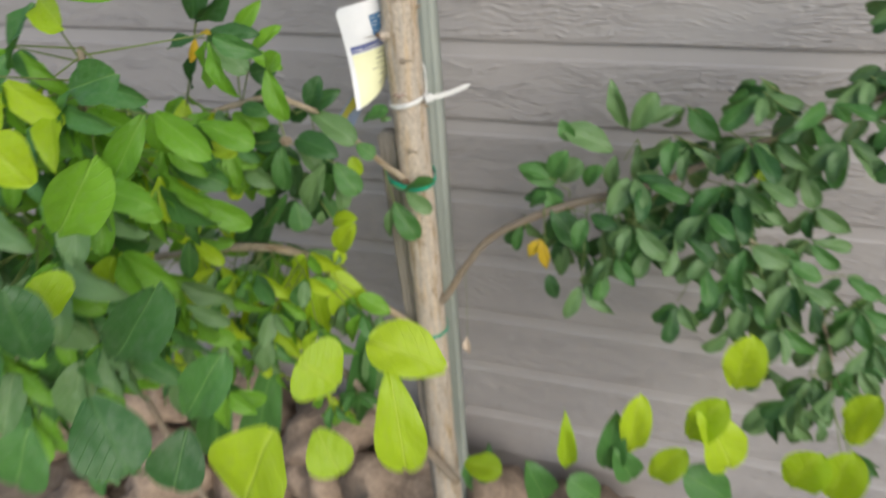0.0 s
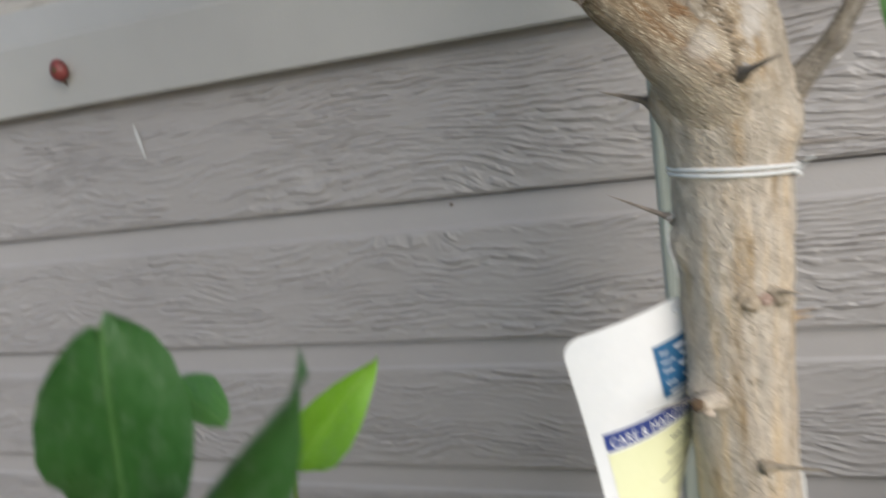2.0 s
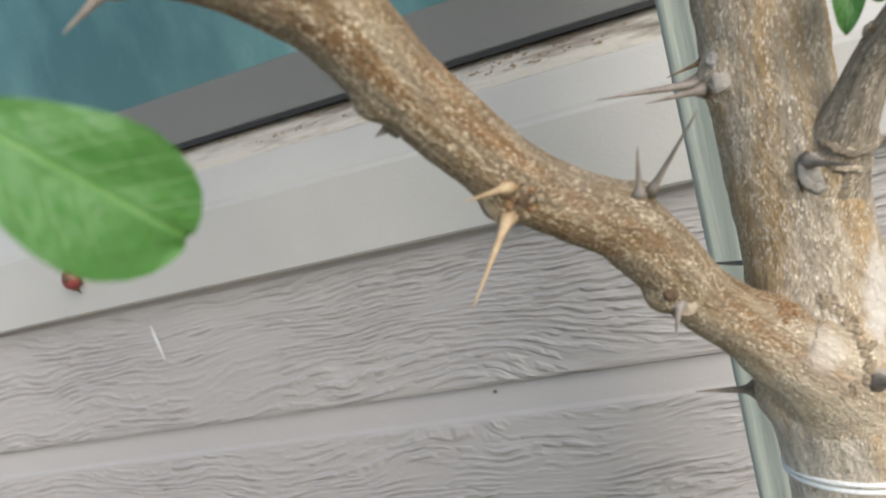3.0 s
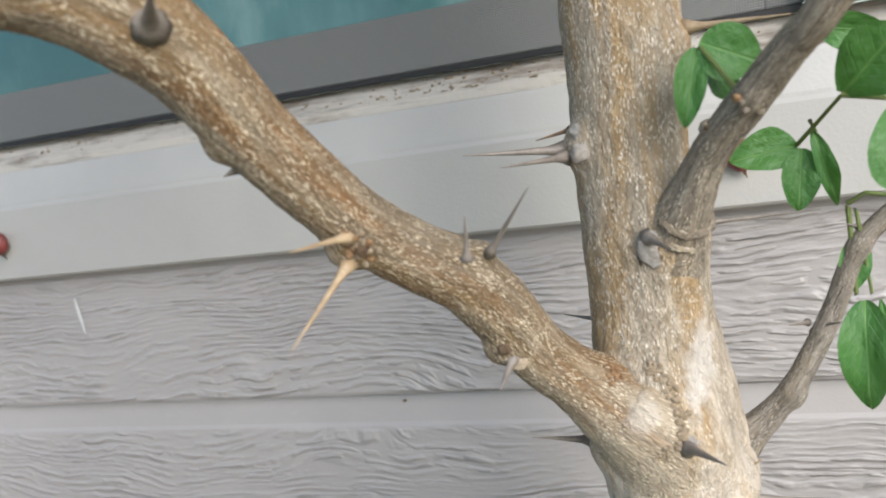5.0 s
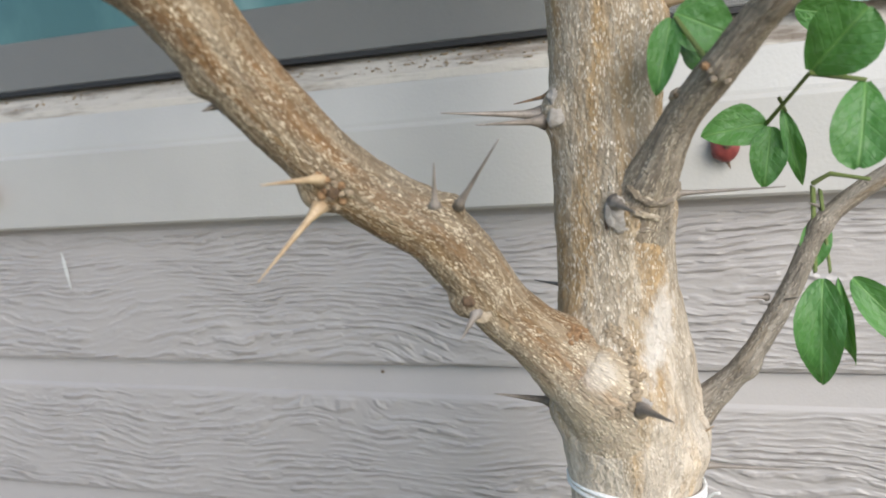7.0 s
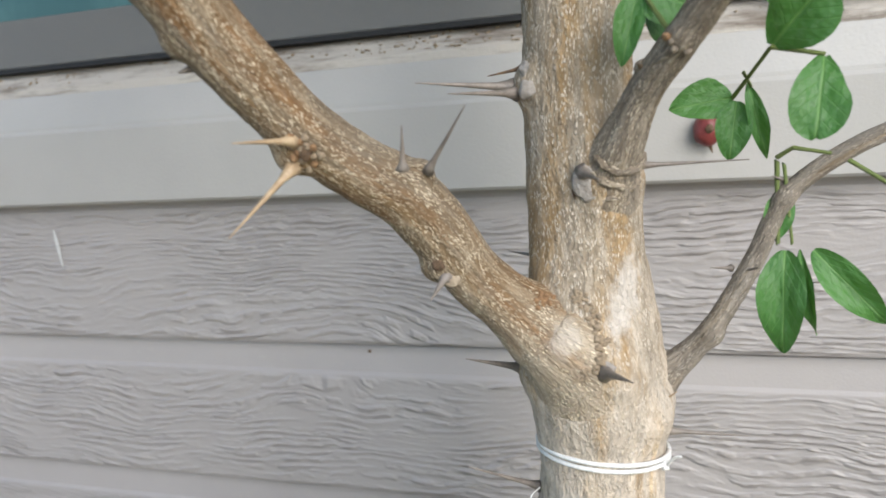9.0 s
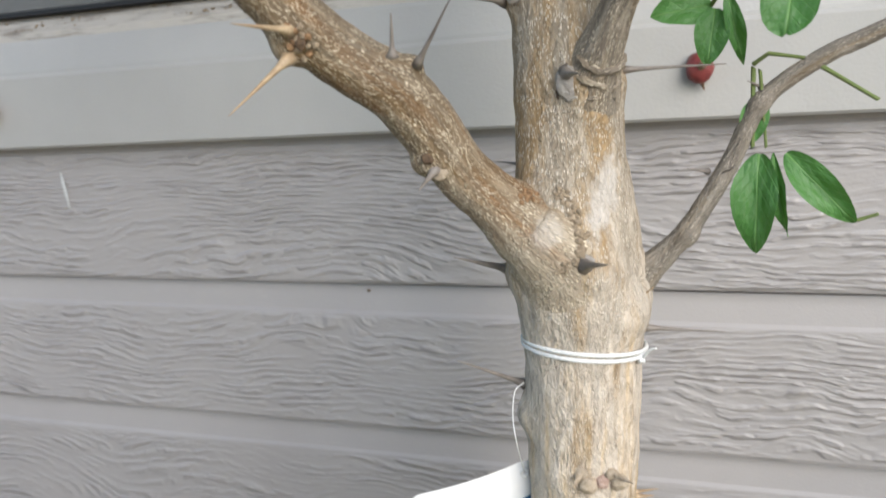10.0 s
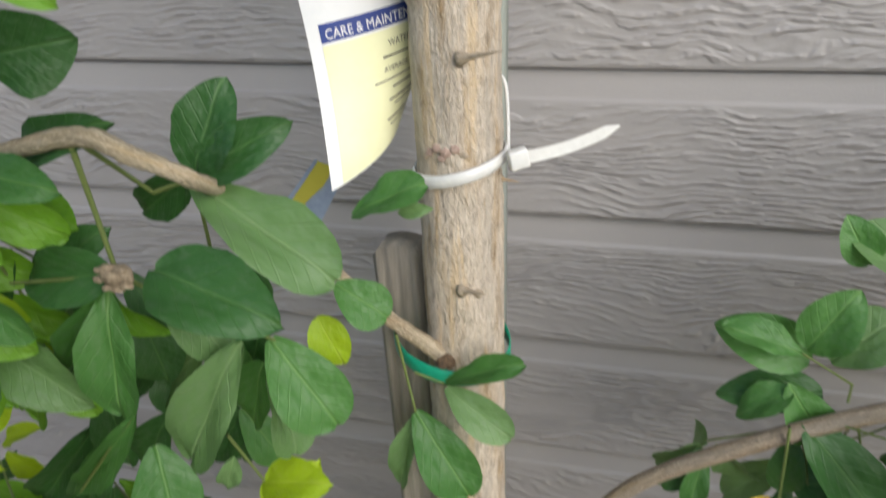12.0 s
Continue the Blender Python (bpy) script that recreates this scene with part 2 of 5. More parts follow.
LEAF = {
    "dark": leaf_material("dark_green_leaf", (0.022, 0.085, 0.018), (0.045, 0.14, 0.032), (0.11, 0.23, 0.07), 0.15),
    "mid": leaf_material("green_leaf", (0.045, 0.15, 0.03), (0.088, 0.235, 0.052), (0.19, 0.36, 0.10), 0.25),
    "grey": leaf_material("dusty_green_leaf", (0.10, 0.205, 0.065), (0.15, 0.27, 0.10), (0.24, 0.36, 0.16), 0.2),
    "lime": leaf_material("lime_young_leaf", (0.27, 0.46, 0.010), (0.50, 0.66, 0.022), (0.54, 0.66, 0.10), 0.4),
    "fresh": leaf_material("fresh_green_leaf", (0.12, 0.31, 0.02), (0.20, 0.43, 0.03), (0.30, 0.50, 0.10), 0.35),
    "dry": leaf_material("dry_pale_leaf", (0.50, 0.38, 0.28), (0.68, 0.56, 0.45), (0.5, 0.4, 0.3), 0.2),
    "yellow": leaf_material("yellowed_leaf", (0.52, 0.33, 0.015), (0.66, 0.48, 0.03), (0.6, 0.42, 0.08), 0.3),
}
STALK = mottled_material("leaf_stalk", (0.11, 0.16, 0.04), (0.22, 0.28, 0.08), 90, 0.5, 0.0003)
SOIL = mottled_material("dry_soil", (0.12, 0.09, 0.065), (0.30, 0.24, 0.18), 14, 0.95, 0.02)
ROCK = mottled_material("tan_rock", (0.08, 0.055, 0.040), (0.44, 0.33, 0.24), 13, 0.85, 0.012)
STAKE = mottled_material("weathered_green_stake", (0.25, 0.285, 0.255), (0.40, 0.43, 0.385), 60, 0.6, 0.0009, (1, 1, 0.06))
OLD_WOOD = mottled_material("weathered_grey_wood", (0.15, 0.13, 0.105), (0.36, 0.33, 0.28), 90, 0.85, 0.0015, (1, 1, 0.07))
NYLON = mottled_material("natural_nylon", (0.62, 0.62, 0.60), (0.78, 0.78, 0.76), 200, 0.35, 0.0002)
Nodes(NYLON).b.inputs["Subsurface Weight"].default_value = 0.15
Nodes(NYLON).b.inputs["Subsurface Radius"].default_value = (0.003, 0.003, 0.003)
TWINE = mottled_material("white_string", (0.62, 0.62, 0.60), (0.82, 0.82, 0.80), 900, 0.7, 0.0003)
TAPE = mottled_material("green_tie_tape", (0.006, 0.24, 0.14), (0.015, 0.38, 0.23), 60, 0.35, 0.0005)
CARD = mottled_material("white_card", (0.74, 0.75, 0.76), (0.82, 0.82, 0.82), 40, 0.4, 0.0001)
CARD_YELLOW = mottled_material("pale_yellow_print", (0.74, 0.75, 0.46), (0.81, 0.81, 0.54), 30, 0.4, 0.0001)
CARD_BLUE = material("dark_blue_print", (0.030, 0.055, 0.23), 0.4)
CARD_TEAL = material("steel_blue_print", (0.03, 0.13, 0.27), 0.4)
CARD_BACK = mottled_material("grey_blue_print", (0.20, 0.25, 0.36), (0.36, 0.42, 0.52), 40, 0.4, 0.0001)
CARD_GOLD = material("gold_print", (0.52, 0.46, 0.06), 0.4)
INK = material("black_print", (0.03, 0.03, 0.03), 0.5)
WHITE_INK = material("white_print", (0.8, 0.8, 0.82), 0.5)
GASKET = material("black_gasket", (0.012, 0.012, 0.013), 0.6)
SCREEN = mottled_material("grey_screen_frame", (0.10, 0.10, 0.10), (0.17, 0.17, 0.165), 60, 0.6, 0.0004)
n = Nodes(SCREEN)
sep = n.t.nodes.new("ShaderNodeSeparateXYZ")
n.link(n.coord("Object", (4400, 1, 4400)), sep.inputs[0])
weave = n.math("MAXIMUM", n.math("SINE", sep.outputs["X"]), n.math("SINE", sep.outputs["Z"]))
n.finish(n.mix(n.ramp(weave, (0.55, 0.0), (0.9, 1.0)), (0.055, 0.065, 0.065), (0.26, 0.25, 0.24)))
RED = mottled_material("dull_red_berry", (0.11, 0.022, 0.022), (0.26, 0.055, 0.048), 120, 0.4, 0.0006)
CHALK = material("white_scuff", (0.56, 0.56, 0.55), 0.8)
SHELL = mottled_material("pale_pod", (0.55, 0.42, 0.33), (0.75, 0.66, 0.58), 120, 0.6, 0.0004)


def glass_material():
    mat = material("teal_glass_painted_reflections", (0.075, 0.21, 0.215), 0.06)
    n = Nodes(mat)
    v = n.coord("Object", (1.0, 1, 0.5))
    # cloudy teal noise painted into the base colour for reflected trees and sky
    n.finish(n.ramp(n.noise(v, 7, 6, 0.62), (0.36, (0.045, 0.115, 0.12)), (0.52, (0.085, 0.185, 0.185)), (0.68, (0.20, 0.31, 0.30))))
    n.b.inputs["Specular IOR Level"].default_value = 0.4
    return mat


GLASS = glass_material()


# ---- mesh helpers ----
def finish_mesh(name, bm, mat, smooth=True):
    me = bpy.data.meshes.new(name)
    bmesh.ops.recalc_face_normals(bm, faces=bm.faces)
    bm.to_mesh(me)
    bm.free()
    for p in me.polygons:
        p.use_smooth = smooth
    me.materials.append(mat)
    return me


def adopt(ob, parent):
    if parent is not None:
        ob.parent = parent
        ob.matrix_parent_inverse = parent.matrix_basis.inverted() if parent.parent is None else Matrix()
    return ob


def part(name, bm, mat, parent=None, label="", smooth=True):
    ob = new(name, finish_mesh(name, bm, mat, smooth))
    return tagged(adopt(ob, parent), label)


def thing(name, at, label, category, group="", kind=""):
    ob = new(name)
    ob.empty_display_size = 0.05
    ob.matrix_basis = Matrix.Translation(at)
    return tagged(ob, label, category, group, kind)


def box(bm, lo, hi, bevel=0.0):
    r = bmesh.ops.create_cube(bm, size=1.0)
    for v in r["verts"]:
        v.co = Vector([lo[i] + (v.co[i] + 0.5) * (hi[i] - lo[i]) for i in range(3)])
    if bevel:
        edges = list({e for v in r["verts"] for e in v.link_edges})
        bmesh.ops.bevel(bm, geom=edges, offset=bevel, segments=2, affect="EDGES", profile=0.6)
    return bm


def spline(points, steps):
    """Catmull-Rom through rows of x, y, z, radius."""
    p = [Vector(q) for q in points]
    p = [p[0] * 2 - p[1]] + p + [p[-1] * 2 - p[-2]]
    out = []
    for i in range(1, len(p) - 2):
        for k in range(steps):
            t = k / steps
            a, b, c, d = p[i - 1], p[i], p[i + 1], p[i + 2]
            out.append(0.5 * ((2 * b) + (c - a) * t + (2 * a - 5 * b + 4 * c - d) * t * t + (3 * b - a - 3 * c + d) * t ** 3))
    out.append(p[-2])
    return out


def tube(bm, points, around=20, steps=12, rough=0.03, freq=70.0, knobs=(), close=True, blend=(), fillet=0.01):
    """A tapered limb with an uneven skin; knobs: rows of centre x, y, z, reach, height."""
    rows = spline([Vector(q).to_4d() if len(q) == 3 else Vector(q) for q in points], steps)
    uv = bm.loops.layers.uv.verify()
    up = None
    rings, lengths, s = [], [], 0.0
    for i, q in enumerate(rows):
        c = q.to_3d()
        a = rows[max(0, i - 1)].to_3d()
        b = rows[min(len(rows) - 1, i + 1)].to_3d()
        way = (b - a).normalized()
        if up is None:
            up = way.orthogonal().normalized()
        up = (up - way * up.dot(way)).normalized()
        side = way.cross(up)
        if i:
            s += (c - rows[i - 1].to_3d()).length
        lengths.append(s)
        ring = []
        for k in range(around):
            ang = 2 * math.pi * k / around
            d = up * math.cos(ang) + side * math.sin(ang)
            r = q.w * (1 + rough * noise.noise((c + d * q.w) * freq) + rough * 0.7 * noise.noise((c + d * q.w) * freq * 3.1))
            at = c + d * r
            for x, y, z, reach, high in knobs:
                f = (at - Vector((x, y, z))).length / reach
                if f < 1:
                    at = at + d * high * (1 - f * f) ** 2
            ring.append(bm.verts.new(at))
        rings.append(ring)
    if blend:
        other = np.array([tuple(q) for line in blend for q in spline([Vector(q) for q in line], 10)])
        for ring, q in zip(rings, rows):
            if np.min(np.linalg.norm(other[:, :3] - np.array(q.to_3d()), axis=1) - other[:, 3]) > q.w + fillet:
                continue
            for v in ring:
                d = float(np.min(np.linalg.norm(other[:, :3] - np.array(v.co), axis=1) - other[:, 3]))
                if d < fillet:
                    d = max(d, 0.0)
                    v.co += (v.co - q.to_3d()).normalized() * (fillet - d) ** 2 / (4 * fillet)
    size = 2 * math.pi * max(q.w for q in rows)
    for i in range(len(rings) - 1):
        for k in range(around):
            j = (k + 1) % around
            f = bm.faces.new((rings[i][k], rings[i][j], rings[i + 1][j], rings[i + 1][k]))
            for loop, (uu, vv) in zip(f.loops, ((k, i), (k + 1, i), (k + 1, i + 1), (k, i + 1))):
                loop[uv].uv = (uu / around * size, lengths[vv])
    if close:
        bm.faces.new(rings[0])
        bm.faces.new(rings[-1])
    return bm


def curved_cone(bm, base, tip, radius, sag=0.0, around=8, steps=10):
    a, b = Vector(base), Vector(tip)
    mid = (a + b) / 2 + Vector((0, 0, sag))
    pts = []
    for i in range(steps + 1):
        t = i / steps
        c = a * (1 - t) ** 2 + mid * 2 * t * (1 - t) + b * t * t
        flare = 1.0 + 1.3 * (max(0, 0.22 - t) / 0.22) ** 1.5
        pts.append((*c, radius * flare * (1 - t) ** 1.05 + 0.00014))
    return tube(bm, pts, around, 1, 0.0)


# ---- the setting ----
GROUND = -0.42
WALL_Y, TRIM_Y = 1.06, 1.035
LEFT, RIGHT = -2.6, 2.4


def make_ground():
    bm = bmesh.new()
    xs = [-300, -60, -15] + [-4 + 0.16 * i for i in range(51)] + [15, 60, 300]
    ys = [-300, -60, -12] + [-2.6 + 0.16 * i for i in range(24)] + [15, 60, 300]
    grid = [[bm.verts.new((x, y, GROUND + (0.03 * noise.noise((x * 1.7, y * 1.7, 0)) if abs(x) < 5 and -3 < y < 2 else 0))) for x in xs] for y in ys]
    for j in range(len(ys) - 1):
        for i in range(len(xs) - 1):
            bm.faces.new((grid[j][i], grid[j][i + 1], grid[j + 1][i + 1], grid[j + 1][i]))
    return tagged(part("ground", bm, SOIL), "dry brown garden soil beside the house wall", "ground", kind="structure")


def make_wall():
    bm = bmesh.new()
    box(bm, (LEFT, 1.075, GROUND - 0.1), (RIGHT, 1.25, 0.84))
    box(bm, (LEFT, 1.075, 2.1), (RIGHT, 1.25, 2.7))
    box(bm, (LEFT, 1.075, 0.84), (-1.40, 1.25, 2.1))
    box(bm, (0.06, 1.075, 0.84), (RIGHT, 1.25, 2.1))
    wall = part("wall_north", bm, SIDING, None, "", False)
    tagged(wall, "taupe painted lap siding house wall with embossed wood grain", "wall", kind="structure")
    return wall


def siding_board(wall, z_low, z_high, x0, x1):
    """One lapped course: a smooth bevelled top band, then a grained face that stands proud at its foot."""
    bm = bmesh.new()
    band = z_high - 0.026
    profile = [(1.0745, z_high + 0.012, 0), (1.0705, z_high + 0.001, 0), (1.0698, z_high - 0.0016, 0), (1.0634, z_high - 0.0026, 0), (1.0628, z_high - 0.005, 0), (1.0600, band + 0.004, 0), (1.0582, band + 0.0015, 0), (1.0580, band - 0.002, 1),
               (1.0572, (band + z_low) / 2, 1), (1.0562, z_low + 0.003, 1), (1.0570, z_low + 0.0004, 0), (1.0735, z_low, 0)]
    layer = bm.verts.layers.float.new("grain")
    count = max(2, int((x1 - x0) / 0.06))
    rows = []
    for i in range(count + 1):
        x = x0 + (x1 - x0) * i / count
        sag = 0.0010 * noise.noise((x * 3, z_low * 9, 4))
        row = []
        for y, z, g in profile:
            v = bm.verts.new((x, y, z + sag))
            v[layer] = g
            row.append(v)
        rows.append(row)
    for i in range(count):
        for k in range(len(profile) - 1):
            bm.faces.new((rows[i][k], rows[i + 1][k], rows[i + 1][k + 1], rows[i][k + 1]))
    bm.faces.new(rows[0])
    bm.faces.new(rows[-1])
    ob = part("siding_board", bm, SIDING, wall, "", False)
    return ob


ground = make_ground()
wall = make_wall()
COURSE = 0.116
for i in range(9):
    siding_board(wall, 0.647 - COURSE * i, 0.647 - COURSE * (i - 1) + (0.012 if i == 0 else 0), LEFT, RIGHT)
for i in range(1, 18):
    siding_board(wall, 0.647 + COURSE * i + (0.012 if i == 1 else 0), 0.647 + COURSE * (i + 1), 0.24, RIGHT)
    siding_board(wall, 0.647 + COURSE * i + (0.012 if i == 1 else 0), 0.647 + COURSE * (i + 1), LEFT, -1.62)


def strip(profile, x0, x1):
    """A moulding with the given y, z outline drawn out along x."""
    bm = bmesh.new()
    a = [bm.verts.new((x0, y, z)) for y, z in profile]
    b = [bm.verts.new((x1, y, z)) for y, z in profile]
    for i in range(len(profile)):
        j = (i + 1) % len(profile)
        bm.faces.new((a[i], a[j], b[j], b[i]))
    bm.faces.new(a)
    bm.faces.new(b)
    return bm


def make_window():
    win = thing("window_1", (-0.6, 1.06, 0.76), "cream vinyl window with dusty ledge, insect screen and teal glass with painted-in reflections", "window", kind="structure")
    sill = part("window_sill", strip([(1.060, 0.757), (1.0445, 0.757), (1.0425, 0.759), (1.0420, 0.812), (1.0436, 0.8145), (1.0438, 0.817), (1.0490, 0.838), (1.0500, 0.8405), (1.0745, 0.8405)], -1.62, 0.24), TRIM, win, "cream vinyl sill moulding", False)
    part("ledge", strip([(1.0510, 0.8407), (1.0512, 0.846), (1.0700, 0.8600), (1.0744, 0.8600), (1.0744, 0.8407)], -1.40, 0.06), LEDGE, win, "dusty vinyl ledge with dirt specks", False)
    part("gasket", strip([(1.0600, 0.8603), (1.0600, 0.8636), (1.0740, 0.8636), (1.0740, 0.8603)], -1.38, -0.10), GASKET, win, "black rubber gasket", False)
    bm = bmesh.new()
    box(bm, (-1.38, 1.062, 0.8640), (-0.12, 1.074, 0.9), 0.001)
    box(bm, (-0.12, 1.062, 0.8640), (-0.10, 1.074, 2.05), 0.001)
    part("screen_frame", bm, SCREEN, win, "grey insect screen edge", False)
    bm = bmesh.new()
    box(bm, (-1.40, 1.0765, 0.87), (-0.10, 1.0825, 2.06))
    # the pane's paler reflection patches are part of its colour
    part("pane", bm, GLASS, win, "teal window glass with lighter reflection patches painted into its colour", False)
    bm = bmesh.new()
    box(bm, (-0.0985, 1.045, 0.8606), (0.24, 1.0745, 2.1), 0.002)
    part("jamb", bm, TRIM, win, "", False)
    bm = bmesh.new()
    box(bm, (-1.62, 1.045, 0.8606), (-1.41, 1.0745, 2.1), 0.002)
    part("jamb", bm, TRIM, win, "", False)
    return win


window = make_window()
# unseen overhang added to keep overhead sky light off the wall and sill
bm = bmesh.new()
box(bm, (LEFT, 0.35, 2.35), (RIGHT, 1.0748, 2.40))
tagged(part("soffit", bm, TRIM, None, "", False), "plain painted overhang, unseen, added above the wall to block overhead light", "soffit", kind="structure")


# ---- the tree ----
BASE = (-0.155, 0.82, GROUND)
tree = thing("thorny_tree", BASE, "young staked tree with tan speckled bark, thorns and green leaves", "tree")
TRUNK = [(-0.178, 0.82, GROUND - 0.03, 0.027), (-0.181, 0.82, -0.2, 0.022), (-0.184, 0.82, 0.0, 0.0200), (-0.183, 0.82, 0.17, 0.0192), (-0.184, 0.82, 0.37, 0.0190),
         (-0.1845, 0.82, 0.50, 0.0189), (-0.1855, 0.82, 0.62, 0.0192), (-0.1845, 0.82, 0.69, 0.0204), (-0.1852, 0.82, 0.735, 0.0203), (-0.1876, 0.822, 0.775, 0.0174),
         (-0.1885, 0.824, 0.81, 0.0165), (-0.1878, 0.826, 0.85, 0.0168), (-0.189, 0.828, 0.92, 0.0160), (-0.190, 0.83, 1.05, 0.0145), (-0.192, 0.84, 1.30, 0.012), (-0.20, 0.84, 1.55, 0.008)]
KNOBS = [(-0.168, 0.803, 0.652, 0.010, 0.0022), (-0.202, 0.808, 0.616, 0.010, 0.004), (-0.184, 0.80, 0.552, 0.010, 0.0016), (-0.165, 0.802, 0.592, 0.008, 0.0025),
         (-0.178, 0.80, 0.478, 0.009, 0.0028), (-0.166, 0.80, 0.168, 0.011, 0.005), (-0.204, 0.815, 0.672, 0.010, 0.003), (-0.203, 0.815, 0.724, 0.012, 0.004),
         (-0.163, 0.812, 0.712, 0.012, 0.004), (-0.204, 0.816, 0.816, 0.010, 0.0036), (-0.180, 0.806, 0.787, 0.009, 0.003), (-0.168, 0.82, 0.786, 0.009, 0.003),
         (-0.176, 0.80, 0.728, 0.010, 0.003), (-0.17, 0.803, 0.40, 0.009, 0.002), (-0.185, 0.80, 0.34, 0.009, 0.002), (-0.176, 0.80, 0.27, 0.010, 0.002),
         (-0.1715, 0.818, 0.84, 0.011, 0.003), (-0.1905, 0.803, 0.655, 0.008, 0.002)]
ARM_LINE = [(-0.183, 0.819, 0.712, 0.0168), (-0.1885, 0.811, 0.729, 0.0156), (-0.1945, 0.8055, 0.7375, 0.0138), (-0.2005, 0.8035, 0.743, 0.0118), (-0.2077, 0.799, 0.7517, 0.0095), (-0.2168, 0.794, 0.7624, 0.0088), (-0.2247, 0.788, 0.7764, 0.0095),
            (-0.2317, 0.781, 0.7885, 0.0094), (-0.2407, 0.774, 0.7962, 0.0090), (-0.2499, 0.766, 0.8054, 0.0088), (-0.2565, 0.758, 0.8162, 0.0086), (-0.2657, 0.747, 0.8335, 0.0090), (-0.2721, 0.738, 0.849, 0.0099), (-0.278, 0.731, 0.8575, 0.0106), (-0.286, 0.724, 0.8635, 0.0096),
            (-0.294, 0.717, 0.867, 0.0090), (-0.303, 0.71, 0.870, 0.0085), (-0.36, 0.68, 0.90, 0.0075), (-0.46, 0.66, 0.97, 0.006)]
LIMB_R = [(-0.186, 0.826, 0.772, 0.0105), (-0.181, 0.815, 0.782, 0.0090), (-0.175, 0.806, 0.7955, 0.0066), (-0.168, 0.80, 0.811, 0.0050), (-0.158, 0.79, 0.824, 0.0048), (-0.150, 0.782, 0.834, 0.0043), (-0.143, 0.775, 0.842, 0.0041), (-0.125, 0.765, 0.87, 0.0042), (-0.10, 0.75, 0.93, 0.0035)]
TWIG_R = [(-0.176, 0.822, 0.706, 0.0058), (-0.1627, 0.822, 0.7226, 0.0046), (-0.1504, 0.823, 0.7367, 0.0034), (-0.1423, 0.826, 0.7489, 0.0032), (-0.1355, 0.83, 0.7608, 0.0031), (-0.1285, 0.834, 0.7755, 0.0030), (-0.119, 0.838, 0.784, 0.0029), (-0.1059, 0.842, 0.7914, 0.0029), (-0.0916, 0.846, 0.7972, 0.0028), (-0.04, 0.85, 0.82, 0.0022), (0.02, 0.86, 0.86, 0.0018)]
trunk = part("trunk", tube(bmesh.new(), TRUNK, 48, 26, 0.040, 60, KNOBS, True, (ARM_LINE[:7], LIMB_R[:5], TWIG_R[:4]), 0.010), BARK, tree)
ARM_KNOBS = [(-0.2555, 0.760, 0.800, 0.008, 0.0028), (-0.2222, 0.777, 0.7968, 0.0075, 0.0060), (-0.2255, 0.787, 0.767, 0.007, 0.0035), (-0.274, 0.742, 0.829, 0.006, 0.002), (-0.244, 0.757, 0.806, 0.007, 0.0014)]
arm = part("branch", tube(bmesh.new(), ARM_LINE, 40, 18, 0.035, 80, ARM_KNOBS, True, (TRUNK[6:12],), 0.009), ARM, tree, "speckled brown thorny branch")
limb = part("branch", tube(bmesh.new(), LIMB_R, 20, 10, 0.05, 140, [(-0.158, 0.787, 0.824, 0.005, 0.002), (-0.166, 0.797, 0.813, 0.004, 0.001)], True, (TRUNK[8:12],), 0.010), LIMB, tree, "grey-brown side branch with a wrinkled collar")
twig = part("branch", tube(bmesh.new(), TWIG_R, 14, 10, 0.05, 200, [(-0.1490, 0.821, 0.736, 0.006, 0.0018), (-0.128, 0.832, 0.777, 0.006, 0.0014), (-0.1405, 0.824, 0.7525, 0.004, 0.0008)], True, (TRUNK[7:10],), 0.008), GREY_TWIG, tree, "thin grey twig")
LEFT_HIGH = [(-0.47, 0.68, 0.550, 0.0028), (-0.40, 0.69, 0.552, 0.0030), (-0.33, 0.70, 0.572, 0.0031), (-0.278, 0.70, 0.586, 0.0031), (-0.257, 0.70, 0.581, 0.0030), (-0.243, 0.708, 0.571, 0.0028), (-0.247, 0.745, 0.548, 0.0025), (-0.236, 0.778, 0.508, 0.0026), (-0.212, 0.790, 0.475, 0.0033), (-0.190, 0.806, 0.446, 0.0045)]
left_high = part("branch", tube(bmesh.new(), LEFT_HIGH, 16, 14, 0.16, 260), TAN, tree, "tan rough side twig with peeling bark")
LEFT_LOW = [(-0.70, 0.70, 0.31, 0.0035), (-0.594, 0.72, 0.328, 0.0040), (-0.495, 0.73, 0.349, 0.0044), (-0.377, 0.74, 0.371, 0.0050), (-0.307, 0.75, 0.36, 0.0052), (-0.274, 0.78, 0.304, 0.0048), (-0.204, 0.81, 0.222, 0.0055), (-0.176, 0.82, 0.18, 0.008)]
left_low = part("branch", tube(bmesh.new(), LEFT_LOW, 14, 12, 0.12, 240), TAN, tree, "tan side branch with peeling bark")
LEFT_FOOT = [(-0.45, 0.70, 0.24, 0.0035), (-0.308, 0.75, 0.187, 0.0045), (-0.263, 0.775, 0.094, 0.0055), (-0.201, 0.785, 0.019, 0.0065), (-0.155, 0.79, -0.05, 0.007)]
left_foot = part("branch", tube(bmesh.new(), LEFT_FOOT, 14, 8, 0.08, 160), TWIG, tree, "dark side branch crossing the trunk foot")
RIGHT_LOW = [(-0.176, 0.82, 0.262, 0.007), (-0.158, 0.815, 0.277, 0.0052), (-0.130, 0.818, 0.325, 0.0044), (-0.096, 0.82, 0.371, 0.0043), (-0.047, 0.82, 0.405, 0.0044), (0.003, 0.825, 0.427, 0.0044), (0.084, 0.83, 0.456, 0.0042), (0.137, 0.84, 0.482, 0.0038), (0.24, 0.85, 0.535, 0.003), (0.36, 0.86, 0.60, 0.0022)]
